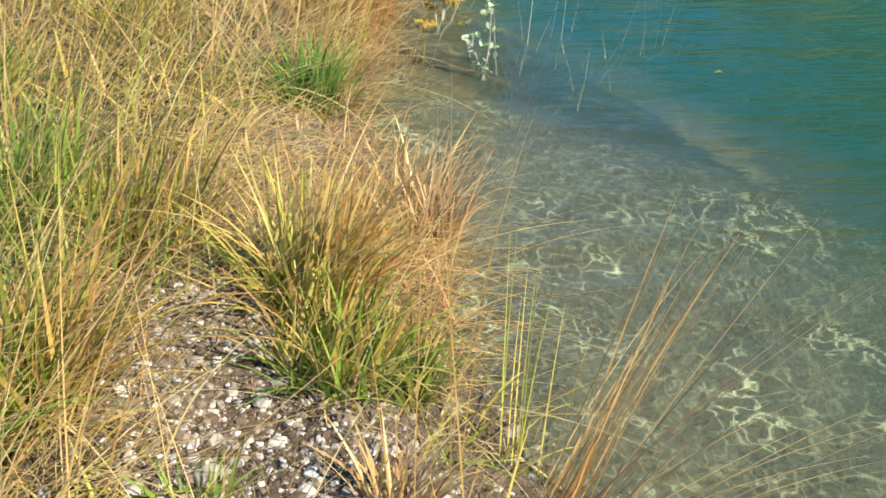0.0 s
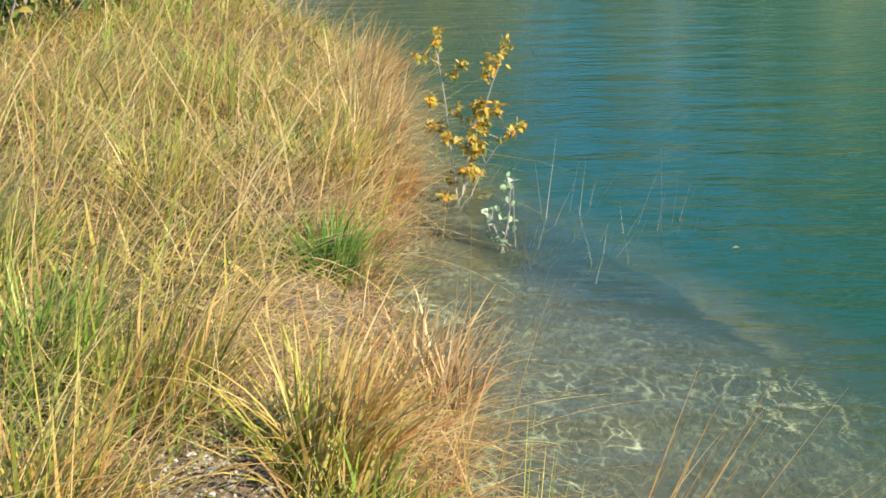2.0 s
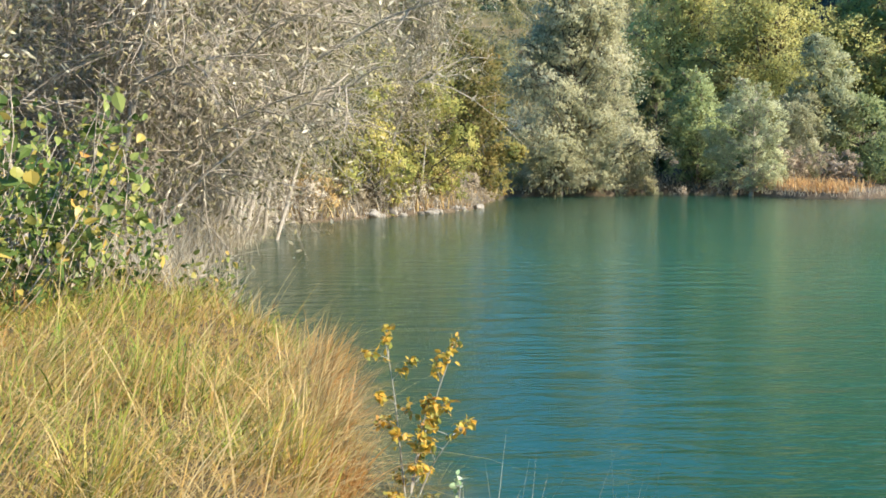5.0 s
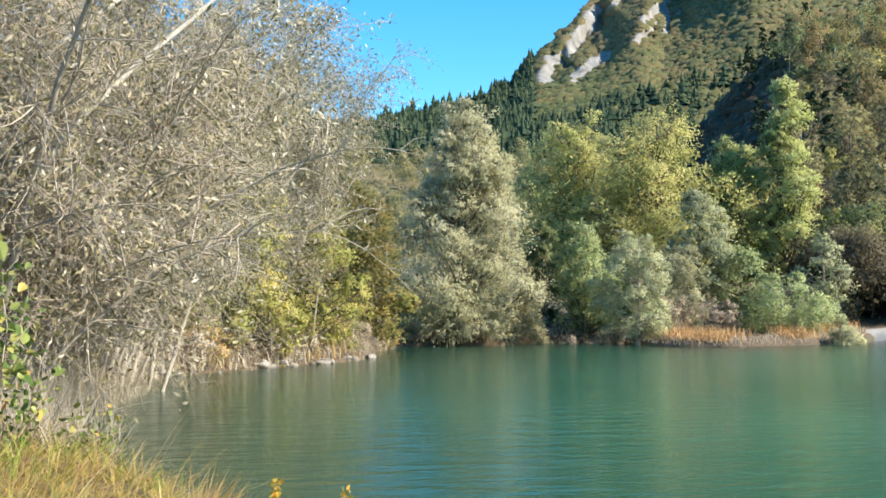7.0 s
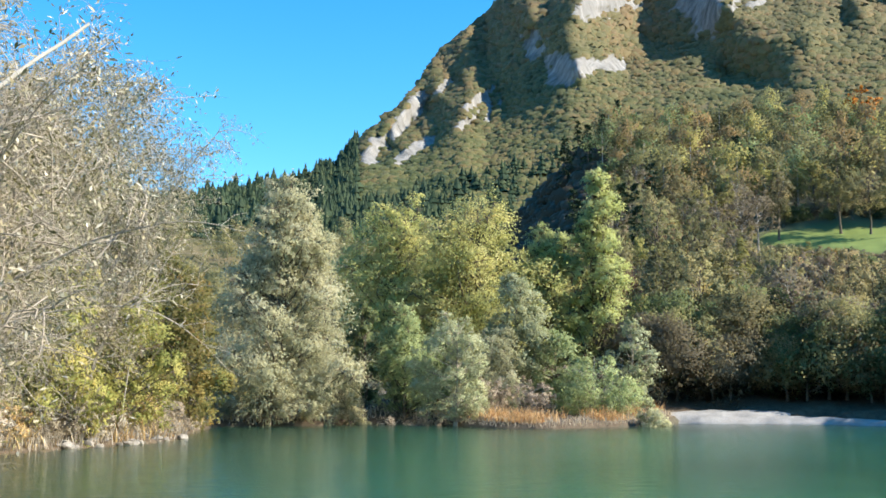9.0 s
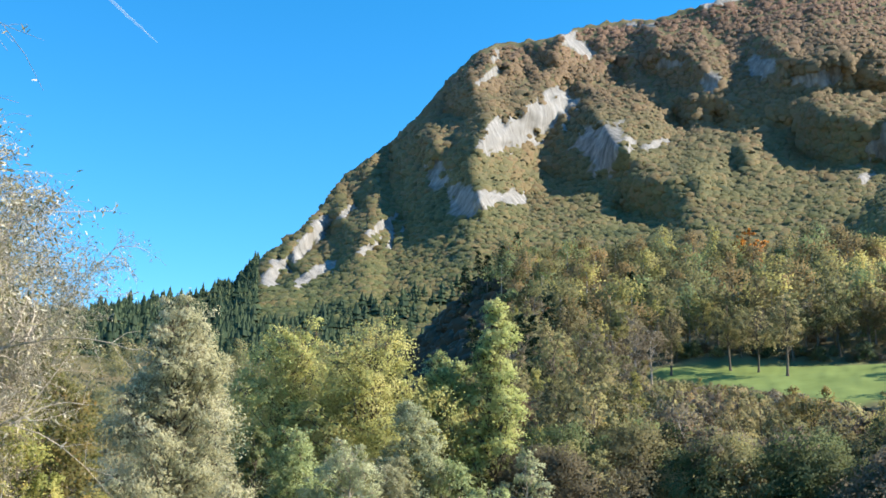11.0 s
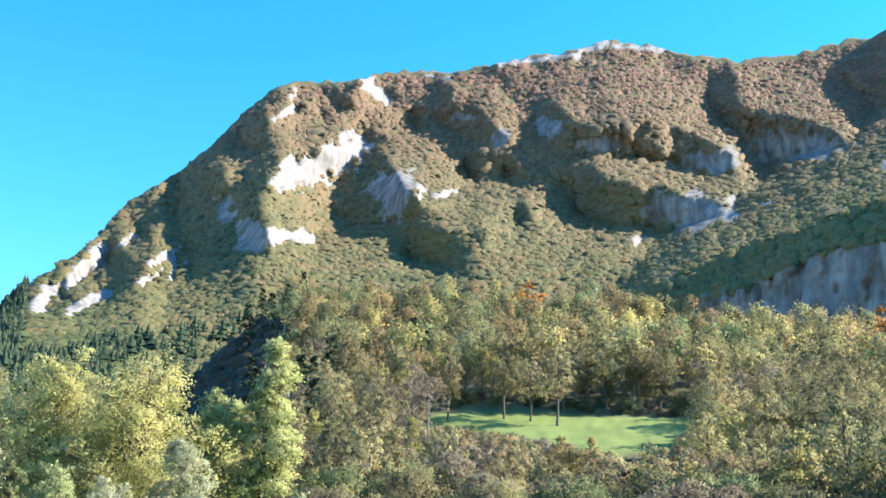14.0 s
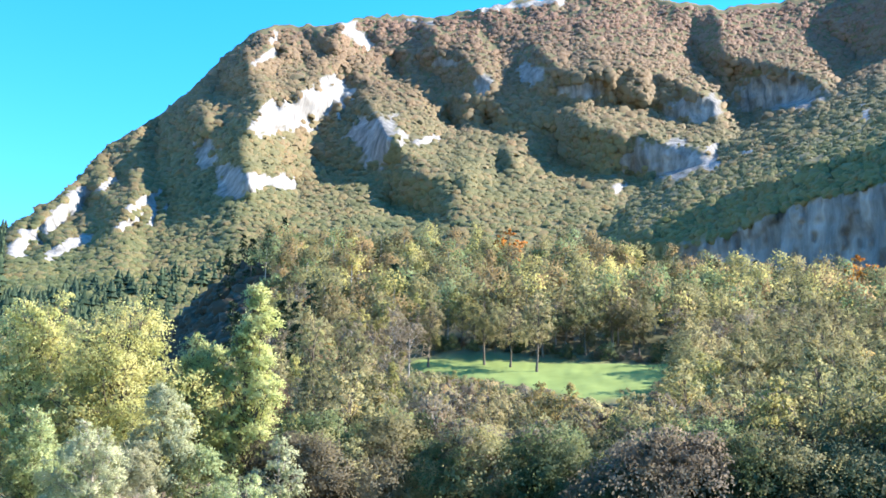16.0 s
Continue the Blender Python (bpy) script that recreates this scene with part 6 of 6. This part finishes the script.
def tussock(at, n, tall, wide, mat, seed, label, heading=0.6, bias=0.35, spread=0.85, width=0.0115):
    """A tuft: many blades from one root that fan out and bend over."""
    rg = np.random.default_rng(seed)
    e_z = float(height(*at)) - 0.015
    n = int(n * 0.7)
    a = rg.uniform(0, 6.28, n)
    q = wide * np.sqrt(rg.random(n)) * 0.5
    x, y = np.cos(a) * q, np.sin(a) * q
    head = np.where(rg.random(n) < bias, heading + rg.normal(0, 0.45, n), a + rg.normal(0, 0.6, n))
    v, f = blades(np.stack([x, y, x * 0], -1), head, tall * rg.uniform(0.4, 1.15, n), rg.uniform(0.02, spread * 0.8, n) * (0.4 + q / wide * 1.6), rg.uniform(0.2, 2.1, n) * rg.random(n) ** 0.5, width * np.exp(rg.normal(0, 0.35, n)), 7)
    ob = solid("grass_tussock", mesh_of("grass_tussock", v, f), mat)
    ob.location = (*at, e_z)
    return tagged(ob, label, "grass tuft", "tussocks on the bank")


for i, (x, y, n, tall, wide, mat, label, bias) in enumerate([
        (-0.45, 2.98, 420, 0.54, 0.28, F_YELLOW, "yellow-green tussock with orange stems at the water's edge", 0.5),
        (-0.38, 3.02, 130, 0.62, 0.2, F_RUSTY, "orange dry stems rising from a tussock", 0.85),
        (-0.32, 2.62, 190, 0.34, 0.34, F_LUSH, "low green tussock spreading over gravel", 0.45),
        (-0.36, 2.66, 220, 0.36, 0.36, F_YELLOW, "low yellow-green tussock spreading over gravel", 0.55),
        (-0.12, 2.62, 160, 0.32, 0.12, F_LUSH, "upright dark green tuft at the waterline", 0.2),
        (-1.12, 2.35, 420, 0.62, 0.3, F_YELLOW, "tall bright yellow-green tussock on the bank", 0.5),
        (-1.3, 2.05, 300, 0.5, 0.3, F_LUSH, "green tussock with broad blades", 0.4),
        (-1.5, 3.4, 420, 0.5, 0.4, F_LUSH, "dense green tussock among straw", 0.4),
        (-1.05, 3.3, 380, 0.5, 0.4, F_YELLOW, "yellow tussock bending towards the lake", 0.7),
        (-0.65, 5.17, 480, 0.4, 0.24, F_VIVID, "round vivid green tussock with a dry skirt", 0.1),
        (-0.65, 5.17, 200, 0.3, 0.42, F_STRAW, "dry straw skirt of a green tussock", 0.1),
        (-0.03, 3.86, 200, 0.4, 0.2, F_STRAW, "straw tuft standing in the shallows", 0.4),
        (-0.78, 6.6, 420, 0.6, 0.5, F_TURF, "long mixed tussock at the bank's edge", 0.5),
        (-0.72, 7.6, 420, 0.75, 0.4, F_STRAW, "tall straw grass tuft beside the yellow sapling", 0.5),
        (-0.58, 8.2, 170, 0.62, 0.36, F_RUSTY, "thin rusty tussock leaning over the water", 0.8),
        (-0.66, 7.35, 300, 0.6, 0.4, F_STRAW, "straw tussock leaning over the water", 0.8),
        (-0.44, 6.65, 150, 0.55, 0.36, F_RUSTY, "thin rusty tussock leaning over the water", 0.8),
        (-0.8, 9.9, 300, 0.7, 0.45, F_RUSTY, "tall rusty tussock at the bank's edge", 0.8),
        (-0.7, 11.3, 260, 0.6, 0.4, F_STRAW, "straw tussock leaning over the water", 0.8),
        (-0.14, 4.15, 130, 0.4, 0.3, F_STRAW, "sparse straw tussock beside clear shallow water", 0.85),
        (-1.6, 5.6, 420, 0.5, 0.5, F_TURF, "sprawling straw and green tussock", 0.5),
        (-2.1, 4.4, 420, 0.5, 0.4, F_LUSH, "green tussock half hidden by straw", 0.4),
        (-0.62, 1.95, 90, 0.2, 0.16, F_LUSH, "small green tuft in gravel", 0.2),
        (-0.15, 2.05, 110, 0.26, 0.16, F_STRAW, "small dry tuft in gravel", 0.3),
        (-0.9, 9.2, 420, 0.7, 0.5, F_STRAW, "tall straw tuft leaning over the lake", 0.6)]):
    tussock((x, y), n, tall, wide, mat, 700 + i, label, bias=bias)

# stems that lean far over the water
for i, (x, y, n, L, head, lean, mat) in enumerate([(0.3, 2.25, 26, 0.95, 0.75, 0.62, F_RUSTY), (0.34, 2.2, 12, 1.15, 0.35, 0.75, F_STRAW), (0.2, 2.4, 10, 0.75, 1.2, 0.35, F_YELLOW), (0.38, 2.1, 12, 0.9, 0.1, 0.95, F_STRAW)]):
    rg = np.random.default_rng(760 + i)
    b = np.stack([rg.normal(0, 0.03, n), rg.normal(0, 0.03, n), np.zeros(n)], -1)
    v, f = blades(b, head + rg.normal(0, 0.13, n), L * rg.uniform(0.6, 1.1, n), lean + rg.normal(0, 0.08, n), rg.uniform(0.1, 0.55, n), np.full(n, 0.0045), 8)
    o = solid("leaning_reed", mesh_of("leaning_reed", v, f), mat)
    o.location = (x, y, float(height(x, y)) - 0.01)
    tagged(o, "sheaf of thin dry stems leaning out over the water", "reed", "stems over the water")

# gravel and stones
PEBBLES = [stone_mesh(800 + i, 0.6) for i in range(6)]
sr = random.Random(12)
n_st = 0
while n_st < 290:
    x, y = sr.uniform(-1.05, 0.25), sr.uniform(1.5, 3.6)
    if sr.random() > float(bare(x, y)) + 0.06 or float(shore(x, y)) < 0.02:
        continue
    w = min(0.075, 0.016 * math.exp(sr.gauss(0.2, 0.55)))
    o = solid("stone", PEBBLES[sr.randrange(6)], M_STONE, ground)
    o.matrix_basis = Matrix.Translation((x, y, float(height(x, y)) + w * 0.12)) @ Euler((sr.uniform(-0.4, 0.4), sr.uniform(-0.4, 0.4), sr.uniform(0, 6.28))).to_matrix().to_4x4() @ Matrix.Diagonal((w, w * sr.uniform(0.7, 1.2), w, 1))
    n_st += 1
for x, y, w in [(0.18, 1.95, 0.12), (-0.1, 1.7, 0.09), (-0.62, 2.12, 0.09)]:
    o = solid("stone", PEBBLES[1], M_STONE, ground)
    o.matrix_basis = Matrix.Translation((x, y, float(height(x, y)) + w * 0.1)) @ Matrix.Rotation(x * 9, 4, "Z") @ Matrix.Diagonal((w, w, w, 1))
gp = np.stack([rng.uniform(-1.2, 0.4, 18000), rng.uniform(1.3, 3.5, 18000)], -1)
gp = gp[(rng.random(18000) < bare(gp[:, 0], gp[:, 1]) + 0.1) & (shore(gp[:, 0], gp[:, 1]) > -0.1)]
v, f = crowns(np.stack([gp[:, 0], gp[:, 1], height(gp[:, 0], gp[:, 1])], -1), 0.0042 * np.exp(rng.normal(0.3, 0.6, len(gp))), rng, 0.7)
M_GRIT = foliage("grit", [(0.1, (0.09, 0.06, 0.04)), (0.4, (0.2, 0.15, 0.11)), (0.7, (0.34, 0.3, 0.25)), (0.95, (0.55, 0.52, 0.46))], 0.1, 5, 0.9, 0.0)
tagged(solid("gravel", mesh_of("gravel", v, f), M_GRIT), "fine pale gravel on the bank", "gravel", kind="stuff")

# the yellow sapling and what grows in the shallows
def sapling(name, at, stems, leaf_n, leaf_l, mat, seed, label, tall):
    rg = np.random.default_rng(seed)
    e = thing(name, at, label, "sapling")
    ends = []
    for dx, dy, h in stems:
        p = bezier((rg.normal(0, 0.02), rg.normal(0, 0.02), -0.35), (dx * 0.25, dy * 0.25, h * 0.5), (dx, dy, h), 9) + np.cumsum(rg.normal(0, 0.004, (1, 9, 3)), 1)
        v, f = tubes(p, (0.0075 * np.linspace(1, 0.3, 9))[None], 6)
        solid("stem", mesh_of("stem", v, f, True), M_PALEBARK, e)
        for t in (0.35, 0.5, 0.6, 0.7, 0.8, 0.88, 0.95):
            b = p[0, int(t * 8)]
            en = b + unit(np.array([rg.normal(), rg.normal(), rg.uniform(0.2, 1)])) * tall * rg.uniform(0.1, 0.24)
            q = bezier(b, (b + en) / 2 + [0, 0, 0.02], en, 5)
            v, f = tubes(q, (0.003 * np.linspace(1, 0.5, 5))[None], 4)
            solid("twig", mesh_of("twig", v, f, True), M_PALEBARK, e)
            ends += [q[0, 2], q[0, 3], q[0, 4], q[0, 4]]
        ends += [p[0, 7], p[0, 8], p[0, 8]]
    ends = np.array(ends)
    lp = ends[rg.integers(0, len(ends), leaf_n)] + rg.normal(0, 0.018, (leaf_n, 3))
    v, f = broad_leaves(lp, leaf_l * 1.1, leaf_l * 0.85, rg, np.array([0, -0.3, -0.4]))
    solid("foliage", mesh_of("foliage", v, f), mat, e)
    return e


F_SAPLING = foliage("sapling_leaves", [(0.1, (0.26, 0.28, 0.07)), (0.45, (0.52, 0.4, 0.07)), (0.8, (0.6, 0.37, 0.05)), (0.97, (0.45, 0.24, 0.06))], 0.1, 5, 0.4, 0.4)
F_WHITE = foliage("pale_leaves", [(0.1, (0.2, 0.3, 0.14)), (0.5, (0.36, 0.44, 0.26)), (0.9, (0.6, 0.65, 0.5))], 0.1, 5, 0.4, 0.3)
sapling("poplar_sapling", (0.03, 6.8, 0.0), [(-0.14, 0.05, 0.98), (0.34, 0.1, 0.97), (0.16, -0.08, 0.62), (0.36, -0.1, 0.42)], 760, 0.04, F_SAPLING, 900, "young poplar with yellow autumn leaves standing in shallow water", 0.95)
sapling("white_poplar_shoot", (0.28, 5.95, 0.0), [(0.05, 0.0, 0.32), (-0.1, -0.05, 0.12)], 60, 0.038, F_WHITE, 901, "small shoot with silvery white leaves in the shallows", 0.35)
for i, (x, y, n, tall, mat) in enumerate([(0.5, 6.2, 8, 0.46, F_PALE), (0.7, 6.3, 6, 0.36, F_PALE), (0.8, 5.75, 7, 0.28, F_PALE), (0.97, 5.87, 5, 0.45, F_PALE), (1.2, 5.9, 6, 0.5, F_PALE), (0.38, 5.75, 30, 0.14, F_DULL), (-0.25, 5.75, 40, 0.35, F_STRAW), (0.02, 7.1, 30, 0.3, F_STRAW), (1.62, 6.2, 2, 0.2, F_PALE), (0.05, 4.5, 40, 0.35, F_STRAW)]):
    rg = np.random.default_rng(920 + i)
    b = np.stack([rg.normal(0, 0.1, n), rg.normal(0, 0.08, n), np.full(n, -0.4)], -1)
    v, f = blades(b, rg.normal(0.3, 0.9, n), (0.4 + tall) * rg.uniform(0.7, 1.15, n), rg.uniform(0.0, 0.45, n), rg.uniform(0, 0.7, n), np.full(n, 0.005), 8)
    o = solid("water_reed", mesh_of("water_reed", v, f), mat)
    o.location = (x, y, 0)
    tagged(o, "thin pale reeds standing in the shallow water", "reed", "reeds in the shallows")

# a dead leaf afloat
v, f = leaves(np.array([[0.0, 0.0, 0.0]]), 0.055, 0.03, np.random.default_rng(3), np.array([1.0, 0.2, 0.0]), 0.0)
v = v + np.array([[0, 0, 0.004], [0, 0, 0.012], [0, 0, 0.004], [0, 0, 0.012]])
bm = bmesh.new()
vs = [bm.verts.new(p) for p in v] + [bm.verts.new(p - np.array([0, 0, 0.002])) for p in v]
bm.faces.new(vs[:4]), bm.faces.new(vs[:3:-1])
for i in range(4):
    bm.faces.new((vs[i], vs[i + 4], vs[(i + 1) % 4 + 4], vs[(i + 1) % 4]))
lm = bpy.data.meshes.new("floating_leaf")
bm.to_mesh(lm), bm.free()
o = solid("floating_leaf", lm, F_WHITE)
o.location = (1.53, 5.62, 0.003)
tagged(o, "pale dead leaf floating on the lake", "leaf")

# a short vapour trail high over the ridge
M_TRAIL, tn, tl, tb = material("vapour")
tb.inputs["Base Color"].default_value, tb.inputs["Roughness"].default_value, tb.inputs["Alpha"].default_value = (0.9, 0.9, 0.92, 1), 1.0, 0.12
k = 24
t = np.linspace(0, 1, k)[:, None]
line = np.array([150.0, 3897, 2001]) * (1 - t) + np.array([459.0, 3873, 1756]) * t + np.random.default_rng(5).normal(0, 1.2, (k, 3))
v, f = tubes(line[None], (np.interp(t[:, 0], [0, 0.7, 1], [6, 5, 1.5]))[None], 6)
tagged(solid("vapour_trail", mesh_of("vapour_trail", v, f, True), M_TRAIL), "thin white vapour trail in a clear blue sky", "vapour trail", kind="structure")
